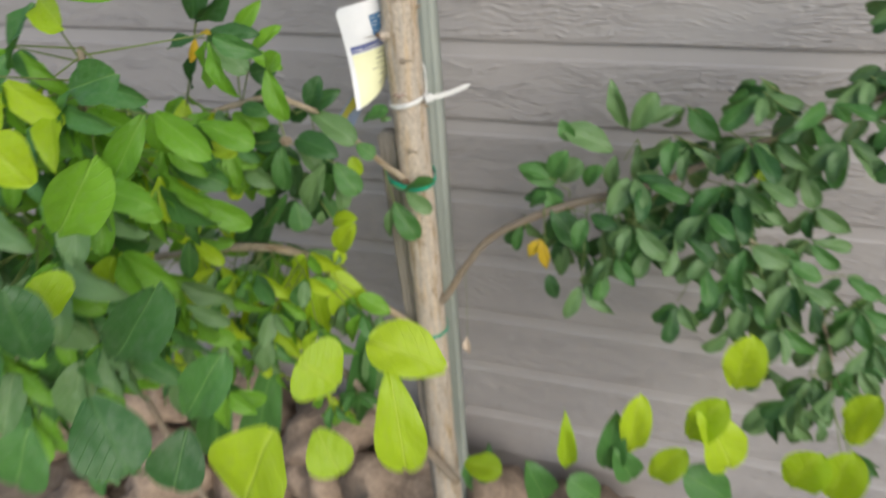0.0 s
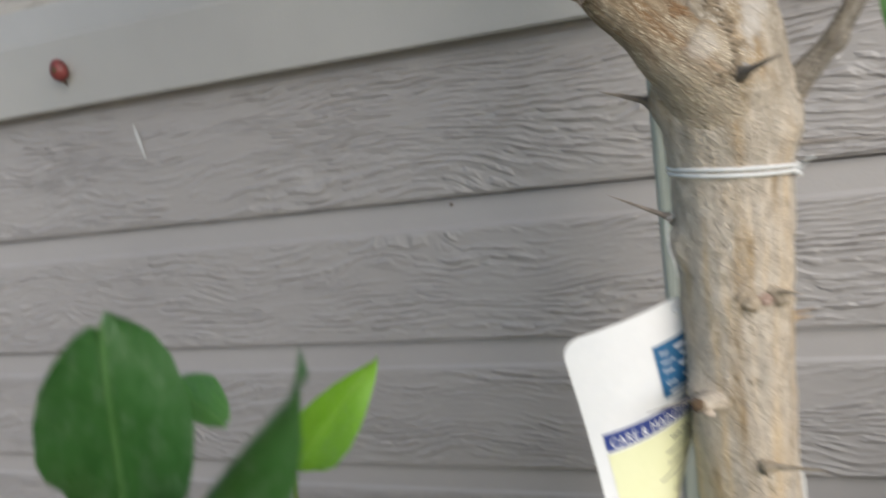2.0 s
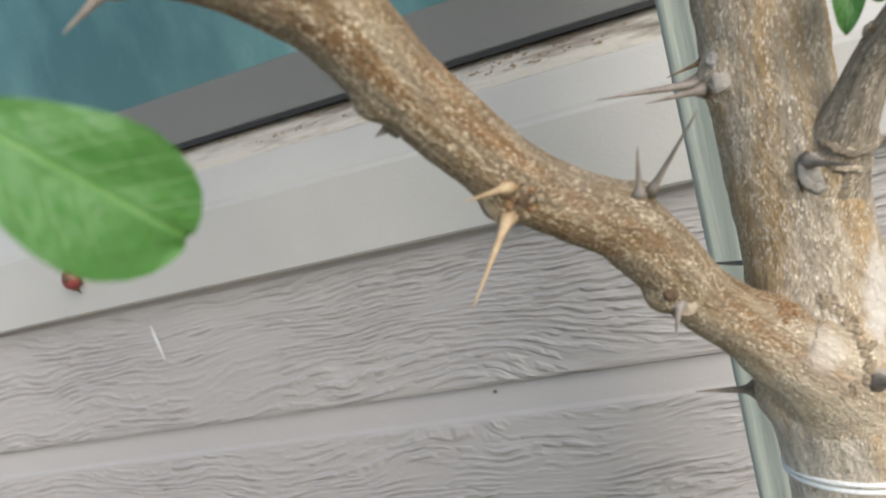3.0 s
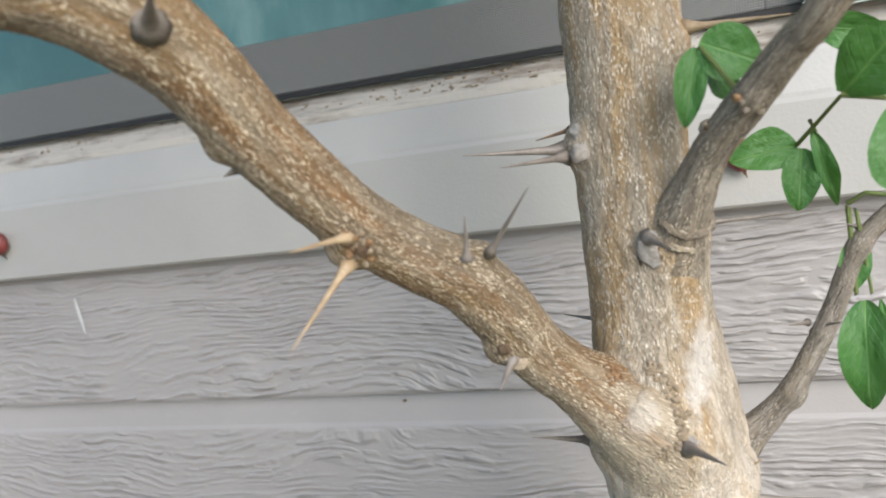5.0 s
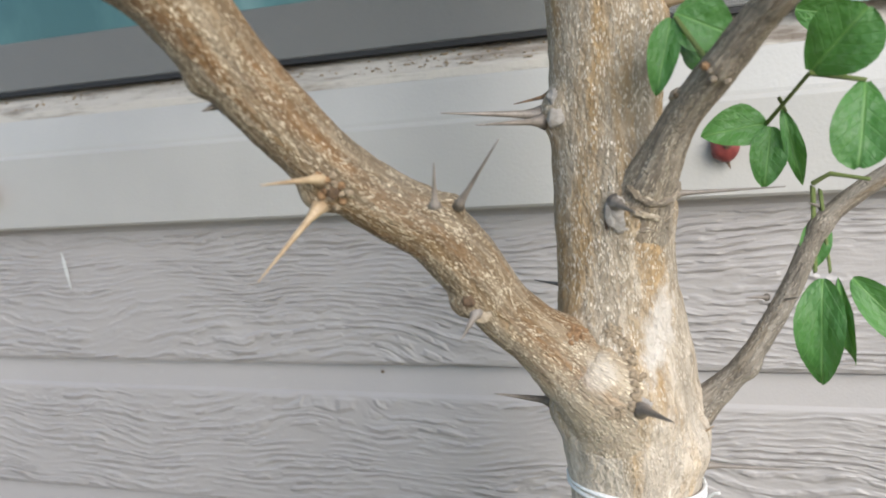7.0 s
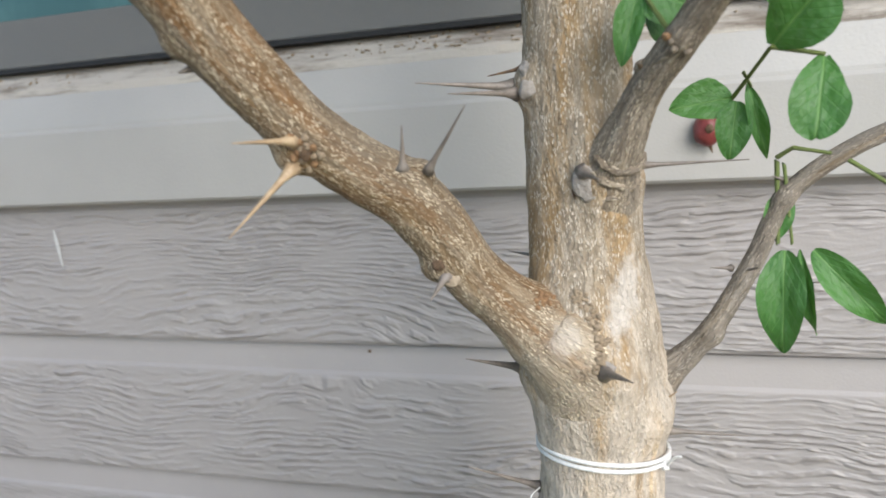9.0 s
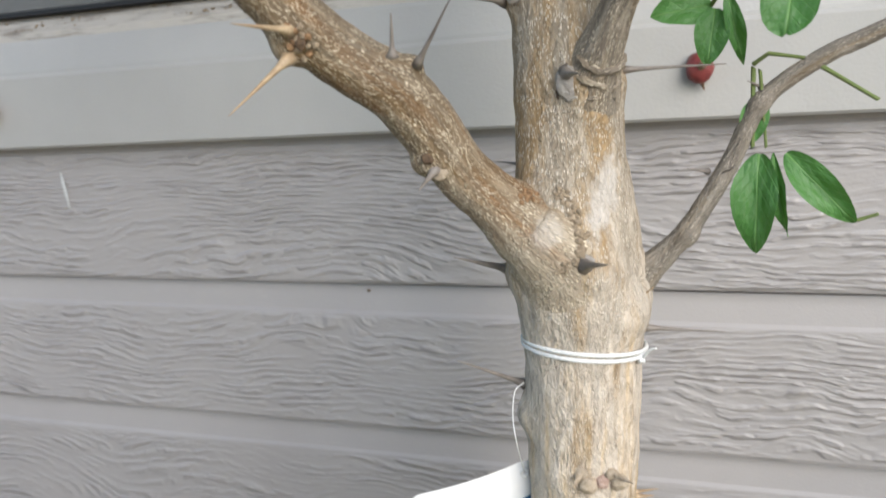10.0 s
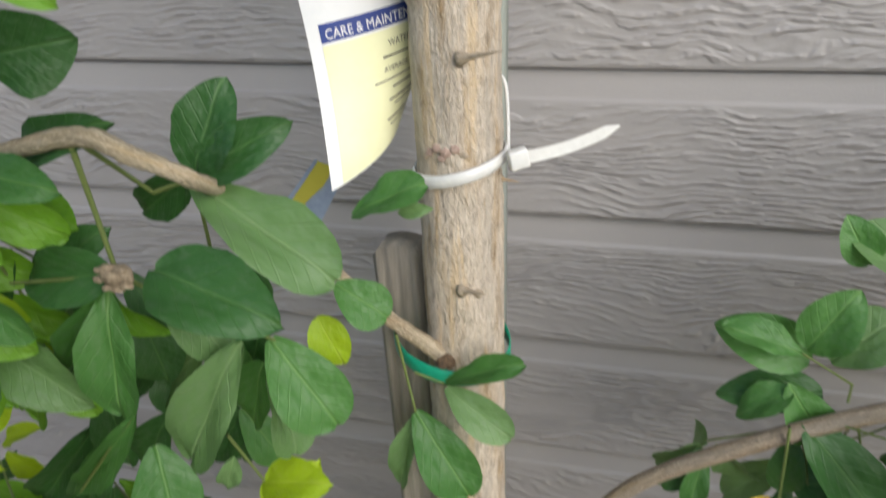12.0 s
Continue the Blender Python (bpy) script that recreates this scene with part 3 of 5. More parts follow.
right_low = part("branch", tube(bmesh.new(), RIGHT_LOW, 14, 8, 0.06, 160), TWIG, tree, "reddish brown arching side branch")
RIGHT_FORK = [(0.084, 0.83, 0.456, 0.003), (0.14, 0.82, 0.43, 0.0026), (0.22, 0.82, 0.38, 0.0024), (0.28, 0.81, 0.30, 0.002), (0.30, 0.80, 0.20, 0.0016)]
right_fork = part("branch", tube(bmesh.new(), RIGHT_FORK, 10, 8, 0.05, 160), TWIG, tree)


GRAPH = bpy.context.evaluated_depsgraph_get()
SKIN = [ob.evaluated_get(GRAPH) for ob in (trunk, arm)]


def settle(at, way=Vector((-0.1, 0.94, -0.33))):
    """The place on the bark of the trunk or the main branch that lies next to at, along way."""
    at = Vector(at)
    hits = [h[1] for h in (skin.ray_cast(at - way * 0.06, way) for skin in SKIN) if h[0]]
    best = min(hits, key=lambda p: (p - (at - way * 0.06)).length) if hits else None
    return best if best is not None and (best - at).length < 0.02 else at


def seated(base):
    """The place on the bark nearest to base, with the way to it."""
    near = [r[1] for r in (skin.closest_point_on_mesh(base) for skin in SKIN) if r[0]]
    best = min(near, key=lambda p: (p - base).length)
    return best - base if (best - base).length < 0.012 else Vector((0, 0, 0))


def thorn(parent, base, tip, radius=0.0013, mat=THORN, sag=0.0):
    """A slender spine on a flared foot that sits on the bark."""
    base, tip = Vector(base), Vector(tip)
    if parent in (tree, arm):
        move = seated(base)
        base, tip = base + move, tip + move * 0.4
    base = base - (tip - base).normalized() * 0.0008
    return part("thorn", curved_cone(bmesh.new(), base, tip, radius * 0.84, sag), mat, parent)


# ---- leaves ----
def leaf_mesh(kind, shape):
    """A leaflet one unit long from its stalk at the origin along +y, folded and waved."""
    bm = bmesh.new()
    rows, cols = 12, 6
    grid = []
    for i in range(rows + 1):
        t = 0.5 - 0.5 * math.cos(math.pi * i / rows)
        if shape == "obovate":
            w = 0.5 * math.sin(math.pi * min(1, t ** 1.25 * 0.985 + 0.012)) ** 0.46 * (0.70 + 0.32 * t)
        elif shape == "ovate":
            w = 0.5 * math.sin(math.pi * min(1, t ** 0.85 * 0.985 + 0.015)) ** 0.62
        else:
            w = 0.48 * math.sin(math.pi * min(1, t ** 0.9 * 0.985 + 0.015)) ** 0.95
        row = []
        for k in range(cols + 1):
            s = 2 * k / cols - 1
            notch = 0.02 * (1 - abs(s)) * t ** 8 if shape == "obovate" else 0
            z = 0.11 * abs(s) * w * 2 - 0.24 * (t - 0.35) ** 2 + 0.022 * math.sin(9 * t + 4 * s) + 0.035 * s * math.sin(5 * t) + 0.02 * abs(s) ** 3 * math.sin(17 * t + 2 * s)
            row.append(bm.verts.new((s * w + 0.03 * math.sin(3 * t), t - notch, z)))
        grid.append(row)
    for i in range(rows):
        for k in range(cols):
            bm.faces.new((grid[i][k], grid[i][k + 1], grid[i + 1][k + 1], grid[i + 1][k]))
    return finish_mesh("leaf", bm, LEAF[kind])


LEAVES = {(k, s): leaf_mesh(k, s) for k in LEAF for s in ("obovate", "ovate", "lance")}


def leaf(parent, base, tip, width, kind="mid", shape="obovate", facing=(0, -1, 0.35)):
    """A leaflet from base to tip, of that width in metres, whose face looks about towards facing."""
    a, b = Vector(base), Vector(tip)
    y = b - a
    size = y.length
    y.normalize()
    f = Vector(facing)
    z = (f - y * f.dot(y)).normalized()
    x = y.cross(z)
    ob = new("leaf", LEAVES[kind, shape])
    m = Matrix((x, y, z)).transposed().to_4x4()
    ob.matrix_basis = Matrix.Translation(a) @ m @ Matrix.Diagonal((width, size, size, 1))
    ob.parent = parent
    return ob


STALK_MESH = finish_mesh("leaf_stalk", tube(bmesh.new(), [(0, 0, 0, 0.5), (0.02, 0.5, 0, 0.42), (0, 1, 0, 0.4)], 6, 3, 0.0), STALK)


def stalk(parent, a, b, radius=0.0007):
    a, b = Vector(a), Vector(b)
    y = (b - a)
    size = y.length
    y.normalize()
    z = y.orthogonal().normalized()
    ob = new("leaf_stalk", STALK_MESH)
    ob.matrix_basis = Matrix.Translation(a) @ Matrix((y.cross(z), y, z)).transposed().to_4x4() @ Matrix.Diagonal((radius * 2, size, radius * 2, 1))
    ob.parent = parent
    return ob


rng = random.Random(7)


def sprig(parent, root, hub, kinds, size, count=4):
    """A compound leaf: a thin stalk and a few leaflets that droop from its end."""
    root, hub = Vector(root), Vector(hub)
    stalk(parent, root, hub)
    out = (hub - root).normalized()
    turn = rng.uniform(0, 6.28)
    for i in range(count):
        a = turn + i * 6.28 / count + rng.uniform(-0.35, 0.35)
        d = Vector((math.cos(a), 0.55 * math.sin(a), 0.55 * math.sin(a * 1.3) - 0.95)) + out * 0.4
        d.normalize()
        s = size * rng.uniform(0.75, 1.2)
        b = hub + d * 0.006
        leaf(parent, b, b + d * s, s * rng.uniform(0.38, 0.58), rng.choice(kinds), rng.choice(("obovate", "obovate", "ovate")),
             (rng.uniform(-0.7, 0.7), rng.uniform(-1, -0.4), rng.uniform(-0.1, 0.8)))


def foliage(parent, line, lo, hi, count, kinds, size, spread=0.05, drop=0.03):
    """Sprigs set along a stretch of a branch's line."""
    rows = spline([Vector(q) for q in line], 12)
    for i in range(count):
        q = rows[int((lo + (hi - lo) * (i + rng.random()) / count) * (len(rows) - 1))]
        root = q.to_3d()
        hub = root + Vector((rng.uniform(-1, 1), rng.uniform(-1, 0.6), rng.uniform(-1, 0.8))) * spread + Vector((0, 0, -drop))
        sprig(parent, root, hub, kinds, size, rng.choice((3, 4, 4, 5)))


# foliage masses
G = ("dark", "mid", "grey", "grey", "grey")
GL = ("lime", "fresh", "fresh", "mid", "mid", "grey")
foliage(left_high, LEFT_HIGH, 0.0, 0.22, 58, GL, 0.038, 0.05, 0.02)
foliage(left_low, LEFT_LOW, 0.02, 0.62, 90, GL, 0.041, 0.075, 0.04)
foliage(left_foot, LEFT_FOOT, 0.0, 0.45, 12, GL, 0.036, 0.06, 0.0)
foliage(right_low, RIGHT_LOW, 0.53, 1.0, 48, G, 0.038, 0.07, 0.02)
foliage(right_low, RIGHT_LOW, 0.82, 1.0, 26, G, 0.036, 0.06, -0.02)
foliage(right_fork, RIGHT_FORK, 0.1, 1.0, 52, G, 0.038, 0.06, 0.02)
NEAR_LEFT = [(-0.30, 0.42, 0.60, 0.003), (-0.34, 0.46, 0.55, 0.003), (-0.40, 0.52, 0.45, 0.0035), (-0.46, 0.58, 0.30, 0.004), (-0.50, 0.64, 0.05, 0.005), (-0.50, 0.70, GROUND, 0.006)]
near_left = part("branch", tube(bmesh.new(), NEAR_LEFT, 10, 8, 0.05, 160), TWIG)
shrub = thing("leafy_shrub", (-0.50, 0.70, GROUND), "low leafy green shrub with lime young shoots beside the tree", "shrub")
adopt(near_left, shrub)
foliage(near_left, NEAR_LEFT, 0.0, 0.55, 130, ("fresh", "mid", "fresh", "grey"), 0.044, 0.10, 0.0)
NEAR_TOP = [(-0.26, 0.47, 0.71, 0.0024), (-0.29, 0.48, 0.65, 0.0026), (-0.34, 0.50, 0.56, 0.003), (-0.40, 0.52, 0.45, 0.0035)]
near_top = adopt(part("branch", tube(bmesh.new(), NEAR_TOP, 10, 8, 0.05, 160), TWIG), shrub)
foliage(near_top, NEAR_TOP, 0.0, 0.7, 46, ("fresh", "mid", "lime", "fresh"), 0.040, 0.07, 0.0)
SHOOTS = [(0.06, 0.60, 0.16, 0.0018), (0.05, 0.62, 0.06, 0.002), (0.03, 0.66, -0.08, 0.0025), (0.02, 0.70, GROUND, 0.003)]
shrub_b = thing("leafy_shrub", (0.02, 0.70, GROUND), "small lime-green leafy seedling growing from the soil", "shrub")
shoots = adopt(part("branch", tube(bmesh.new(), SHOOTS, 8, 8, 0.05, 160), STALK), shrub_b)
foliage(shoots, SHOOTS, 0.0, 0.5, 10, ("lime", "lime", "mid"), 0.034, 0.05, -0.02)
SHOOTS_R = [(0.22, 0.58, 0.26, 0.0018), (0.23, 0.62, 0.12, 0.002), (0.24, 0.66, -0.08, 0.0025), (0.24, 0.70, GROUND, 0.003)]
shrub_c = thing("leafy_shrub", (0.24, 0.70, GROUND), "lime-green leafy seedling growing from the soil", "shrub")
shoots_r = adopt(part("branch", tube(bmesh.new(), SHOOTS_R, 8, 8, 0.05, 160), STALK), shrub_c)
foliage(shoots_r, SHOOTS_R, 0.0, 0.6, 14, ("lime", "lime", "mid"), 0.036, 0.05, -0.02)
# unseen crown leaves, added above the view to shade the wall
foliage(arm, ARM_LINE, 0.94, 1.0, 55, G, 0.045, 0.10, -0.17)
UPPER = [q for q in TRUNK if q[2] > 1.0]
foliage(trunk, UPPER, 0.0, 1.0, 44, G, 0.045, 0.16, -0.05)

# leaves that stand out
leaf(left_high, (-0.299, 0.637, 0.678), (-0.280, 0.627, 0.723), 0.0261, "dark", "obovate", (0.91, -0.9, 0.45))
leaf(left_high, (-0.296, 0.637, 0.676), (-0.246, 0.627, 0.712), 0.0197, "dark", "lance", (0.73, -0.34, 0.1))
leaf(left_high, (-0.283, 0.652, 0.694), (-0.303, 0.659, 0.701), 0.0096, "mid", "ovate", (0.92, -0.42, 0.12))
leaf(left_high, (-0.290, 0.637, 0.664), (-0.244, 0.645, 0.668), 0.0176, "dark", "ovate", (0.85, -0.7, 0.88))
leaf(left_high, (-0.292, 0.637, 0.661), (-0.252, 0.630, 0.639), 0.0266, "grey", "obovate", (0.63, -0.72, 0.74))
leaf(left_high, (-0.321, 0.72, 0.637), (-0.288, 0.725, 0.671), 0.0189, "fresh", "lance", (0.27, -1.02, 0.18))
leaf(left_high, (-0.260, 0.655, 0.645), (-0.232, 0.660, 0.669), 0.0146, "fresh", "ovate", (0.38, -0.72, 0.95))
leaf(left_high, (-0.259, 0.652, 0.646), (-0.234, 0.658, 0.631), 0.0135, "fresh", "ovate", (0.1, -1.06, 1.02))
leaf(left_high, (-0.303, 0.637, 0.662), (-0.337, 0.637, 0.653), 0.0123, "dark", "lance", (0.82, -0.7, 0.9))
leaf(left_high, (-0.296, 0.634, 0.666), (-0.280, 0.630, 0.671), 0.0095, "yellow", "ovate", (0.9, -0.37, 0.89))
leaf(left_high, (-0.299, 0.634, 0.663), (-0.307, 0.630, 0.642), 0.0088, "yellow", "lance", (0.96, -0.57, 0.69))
leaf(left_high, (-0.308, 0.645, 0.650), (-0.336, 0.652, 0.607), 0.0104, "dark", "lance", (0.37, -0.87, 0.83))
leaf(left_high, (-0.32, 0.71, 0.563), (-0.269, 0.7, 0.593), 0.0188, "dark", "ovate", (0.5, -0.95, 1.02))
leaf(left_high, (-0.325, 0.72, 0.554), (-0.299, 0.715, 0.549), 0.0183, "fresh", "ovate", (0.65, -0.62, 0.55))
leaf(left_high, (-0.279, 0.7, 0.533), (-0.28, 0.69, 0.485), 0.0240, "mid", "obovate", (0.22, -0.81, 0.38))
leaf(left_high, (-0.26, 0.7, 0.543), (-0.212, 0.69, 0.535), 0.0289, "dark", "ovate", (0.61, -0.62, 0.58))
leaf(left_high, (-0.275, 0.7, 0.54), (-0.315, 0.7, 0.532), 0.0216, "dark", "ovate", (0.45, -0.31, 0.21))
leaf(left_high, (-0.28, 0.7, 0.533), (-0.318, 0.705, 0.482), 0.0096, "mid", "lance", (0.36, -0.67, 0.64))
leaf(left_high, (-0.251, 0.72, 0.568), (-0.239, 0.725, 0.599), 0.0236, "dark", "ovate", (0.22, -0.54, 0.7))
leaf(left_high, (-0.251, 0.72, 0.568), (-0.218, 0.725, 0.586), 0.0177, "dark", "ovate", (0.35, -0.71, 0.37))
leaf(left_high, (-0.252, 0.72, 0.565), (-0.2, 0.71, 0.54), 0.0296, "grey", "obovate", (0.8, -0.81, 0.76))
leaf(left_high, (-0.257, 0.725, 0.566), (-0.284, 0.73, 0.546), 0.0171, "dark", "ovate", (0.89, -0.81, 0.43))
leaf(left_high, (-0.24, 0.71, 0.51), (-0.267, 0.7, 0.456), 0.0270, "grey", "obovate", (0.42, -0.9, 1.08))
leaf(left_high, (-0.23, 0.715, 0.51), (-0.205, 0.71, 0.479), 0.0293, "mid", "obovate", (0.3, -0.79, 0.82))
leaf(left_high, (-0.271, 0.715, 0.533), (-0.248, 0.715, 0.501), 0.0230, "grey", "obovate", (0.37, -0.37, 0.47))
leaf(left_high, (-0.21, 0.73, 0.526), (-0.191, 0.73, 0.514), 0.0200, "mid", "obovate", (0.15, -0.52, 0.49))
leaf(left_high, (-0.221, 0.735, 0.508), (-0.212, 0.735, 0.487), 0.0156, "lime", "ovate", (0.08, -0.73, 0.93))
leaf(left_high, (-0.214, 0.76, 0.539), (-0.185, 0.76, 0.555), 0.0182, "mid", "obovate", (0.19, -0.59, 0.85))
leaf(left_high, (-0.197, 0.765, 0.539), (-0.183, 0.765, 0.542), 0.0068, "grey", "lance", (0.4, -0.87, 0.55))
leaf(left_high, (-0.276, 0.7, 0.467), (-0.267, 0.69, 0.438), 0.0290, "mid", "obovate", (0.62, -0.59, 0.47))
leaf(left_high, (-0.291, 0.71, 0.47), (-0.337, 0.71, 0.416), 0.0162, "mid", "lance", (0.65, -0.23, 0.63))
leaf(left_high, (-0.247, 0.72, 0.436), (-0.216, 0.715, 0.447), 0.0206, "lime", "ovate", (0.41, -0.87, 1.19))
leaf(left_high, (-0.258, 0.72, 0.447), (-0.265, 0.72, 0.427), 0.0108, "grey", "lance", (0.64, -0.99, 0.59))
leaf(left_high, (-0.291, 0.69, 0.612), (-0.267, 0.7, 0.615), 0.0251, "dark", "ovate", (0.47, -0.41, -0.05))
leaf(left_high, (-0.309, 0.69, 0.577), (-0.279, 0.69, 0.573), 0.0165, "mid", "ovate", (0.43, -0.92, 0.8))
leaf(left_high, (-0.323, 0.715, 0.523), (-0.293, 0.72, 0.546), 0.0200, "dark", "ovate", (0.3, -0.61, 0.55))
leaf(left_high, (-0.3, 0.725, 0.52), (-0.344, 0.73, 0.475), 0.0249, "dark", "ovate", (0.89, -0.63, 0.92))
leaf(left_high, (-0.297, 0.735, 0.499), (-0.292, 0.735, 0.467), 0.0240, "dark", "ovate", (0.49, -0.68, 0.42))
leaf(left_high, (-0.244, 0.73, 0.488), (-0.255, 0.73, 0.453), 0.0207, "mid", "ovate", (0.16, -0.53, 1.06))
leaf(left_high, (-0.237, 0.725, 0.492), (-0.228, 0.72, 0.452), 0.0224, "grey", "obovate", (0.78, -0.45, 1.07))
leaf(left_high, (-0.326, 0.71, 0.539), (-0.359, 0.71, 0.497), 0.0214, "dark", "ovate", (0.37, -0.95, 0.29))
leaf(left_high, (-0.328, 0.72, 0.489), (-0.311, 0.72, 0.522), 0.0143, "dark", "lance", (0.69, -0.27, 0.73))
leaf(left_high, (-0.203, 0.79, 0.424), (-0.174, 0.78, 0.383), 0.0302, "mid", "obovate", (0.26, -0.83, 0.59))
leaf(left_high, (-0.204, 0.79, 0.421), (-0.214, 0.785, 0.377), 0.0150, "grey", "obovate", (-0.1, -0.91, 0.92))
leaf(left_high, (-0.189, 0.792, 0.442), (-0.152, 0.785, 0.463), 0.0146, "mid", "obovate", (0.24, -0.49, 0.66))
leaf(left_high, (-0.188, 0.792, 0.439), (-0.155, 0.782, 0.422), 0.0211, "grey", "obovate", (0.13, -0.63, 0.41))
leaf(right_low, (-0.029, 0.83, 0.453), (-0.064, 0.83, 0.465), 0.0180, "mid", "obovate", (-0.24, -0.48, 0.82))
leaf(right_low, (-0.028, 0.83, 0.455), (-0.012, 0.83, 0.487), 0.0259, "mid", "ovate", (-0.42, -1.1, 0.26))
leaf(right_low, (-0.017, 0.83, 0.45), (0.005, 0.83, 0.476), 0.0299, "grey", "obovate", (-0.41, -0.87, 0.52))
leaf(right_low, (-0.03, 0.83, 0.432), (-0.054, 0.83, 0.414), 0.0168, "mid", "ovate", (-0.55, -0.76, 0.86))
leaf(right_low, (-0.032, 0.83, 0.435), (-0.01, 0.83, 0.402), 0.0280, "mid", "obovate", (-0.28, -0.89, 0.74))
leaf(right_low, (-0.007, 0.84, 0.495), (-0.02, 0.84, 0.517), 0.0183, "mid", "ovate", (-0.33, -0.6, 0.61))
leaf(right_low, (-0.021, 0.83, 0.375), (0.01, 0.83, 0.384), 0.0269, "dark", "ovate", (-0.04, -0.89, 1.04))
leaf(right_low, (-0.026, 0.83, 0.37), (-0.026, 0.83, 0.403), 0.0181, "dark", "ovate", (-0.3, -1.12, 0.47))
leaf(twig, (-0.143, 0.83, 0.808), (-0.161, 0.825, 0.806), 0.0123, "mid", "ovate", (-0.14, -0.96, 0.27))
leaf(twig, (-0.142, 0.83, 0.807), (-0.144, 0.825, 0.79), 0.0109, "mid", "ovate", (0.15, -1.36, 0.34))
leaf(twig, (-0.139, 0.83, 0.812), (-0.133, 0.83, 0.789), 0.0063, "mid", "lance", (0.0, -0.67, 0.16))
leaf(limb, (-0.169, 0.8, 0.838), (-0.173, 0.795, 0.819), 0.0081, "mid", "ovate", (-0.03, -0.86, -0.06))
leaf(limb, (-0.168, 0.8, 0.839), (-0.154, 0.8, 0.832), 0.0147, "mid", "ovate", (0.06, -1.09, 0.14))
leaf(limb, (-0.166, 0.805, 0.835), (-0.16, 0.81, 0.824), 0.0095, "dark", "ovate", (0.2, -1.28, 0.48))
leaf(twig, (-0.135, 0.81, 0.821), (-0.124, 0.8, 0.835), 0.0204, "mid", "obovate", (-0.05, -0.66, 0.05))
leaf(twig, (-0.122, 0.81, 0.818), (-0.125, 0.8, 0.797), 0.0169, "mid", "obovate", (-0.02, -1.22, -0.09))
leaf(twig, (-0.134, 0.84, 0.84), (-0.117, 0.84, 0.836), 0.0106, "mid", "ovate", (-0.43, -1.0, -0.22))
leaf(twig, (-0.128, 0.835, 0.778), (-0.131, 0.83, 0.764), 0.0090, "mid", "ovate", (0.01, -1.2, 0.39))
leaf(twig, (-0.128, 0.83, 0.761), (-0.129, 0.825, 0.729), 0.0140, "mid", "ovate", (-0.32, -1.24, 0.22))
leaf(twig, (-0.124, 0.83, 0.761), (-0.119, 0.83, 0.733), 0.0057, "mid", "lance", (-0.54, -1.29, 0.58))
leaf(twig, (-0.120, 0.83, 0.761), (-0.100, 0.825, 0.739), 0.0110, "mid", "ovate", (-0.36, -0.72, 0.37))
leaf(arm, (-0.292, 0.665, 0.839), (-0.276, 0.68, 0.816), 0.0236, "mid", "obovate", (0.39, -0.87, 0.3))
leaf(arm, (-0.323, 0.69, 0.85), (-0.325, 0.7, 0.822), 0.0049, "mid", "lance", (0.69, -0.4, 0.17))
leaf(twig, (-0.081, 0.84, 0.722), (-0.073, 0.83, 0.687), 0.0124, "mid", "ovate", (-0.6, -0.87, 0.27))
leaf(left_low, (-0.308, 0.740, 0.364), (-0.333, 0.730, 0.247), 0.0507, "lime", "obovate", (0.22, -0.45, 1.01))
leaf(left_low, (-0.299, 0.740, 0.331), (-0.297, 0.735, 0.240), 0.0304, "lime", "ovate", (0.38, -0.69, 0.91))
leaf(left_low, (-0.280, 0.760, 0.340), (-0.258, 0.750, 0.277), 0.0576, "lime", "obovate", (0.51, -0.47, 0.8))
leaf(left_low, (-0.279, 0.770, 0.362), (-0.251, 0.770, 0.400), 0.0291, "lime", "ovate", (0.19, -0.43, 0.43))
leaf(left_low, (-0.276, 0.770, 0.362), (-0.275, 0.770, 0.338), 0.0178, "lime", "ovate", (0.39, -0.44, 1.02))
leaf(left_low, (-0.440, 0.730, 0.365), (-0.481, 0.720, 0.248), 0.0459, "lime", "obovate", (0.7, -0.85, 0.44))
leaf(left_low, (-0.395, 0.740, 0.289), (-0.417, 0.740, 0.198), 0.0357, "lime", "ovate", (0.65, -0.63, 0.58))
leaf(left_low, (-0.433, 0.720, 0.433), (-0.434, 0.720, 0.484), 0.0322, "lime", "ovate", (0.96, -0.92, 0.7))
leaf(left_low, (-0.432, 0.720, 0.430), (-0.382, 0.720, 0.418), 0.0273, "lime", "lance", (0.22, -0.39, 0.34))
leaf(left_low, (-0.449, 0.720, 0.424), (-0.439, 0.710, 0.385), 0.0391, "lime", "ovate", (0.91, -0.84, 0.53))
leaf(near_left, (-0.212, 0.598, 0.652), (-0.199, 0.590, 0.612), 0.0210, "fresh", "obovate", (0.39, -1.17, 0.12))
leaf(near_left, (-0.212, 0.598, 0.652), (-0.196, 0.592, 0.668), 0.0180, "fresh", "obovate", (0.21, -1.14, 0.57))
leaf(left_low, (-0.555, 0.680, 0.307), (-0.576, 0.670, 0.262), 0.0374, "lime", "ovate", (0.87, -0.55, 1.01))
leaf(left_low, (-0.253, 0.780, 0.255), (-0.300, 0.770, 0.034), 0.0415, "mid", "lance", (0.55, -0.83, 1.01))
leaf(left_low, (-0.244, 0.790, 0.245), (-0.246, 0.780, 0.110), 0.0617, "grey", "obovate", (0.19, -0.46, 1.08))
leaf(left_low, (-0.451, 0.720, 0.205), (-0.528, 0.710, -0.051), 0.0584, "mid", "obovate", (0.73, -0.84, 1.03))
leaf(left_low, (-0.386, 0.740, 0.195), (-0.454, 0.730, -0.004), 0.0653, "mid", "obovate", (0.61, -0.47, 0.99))
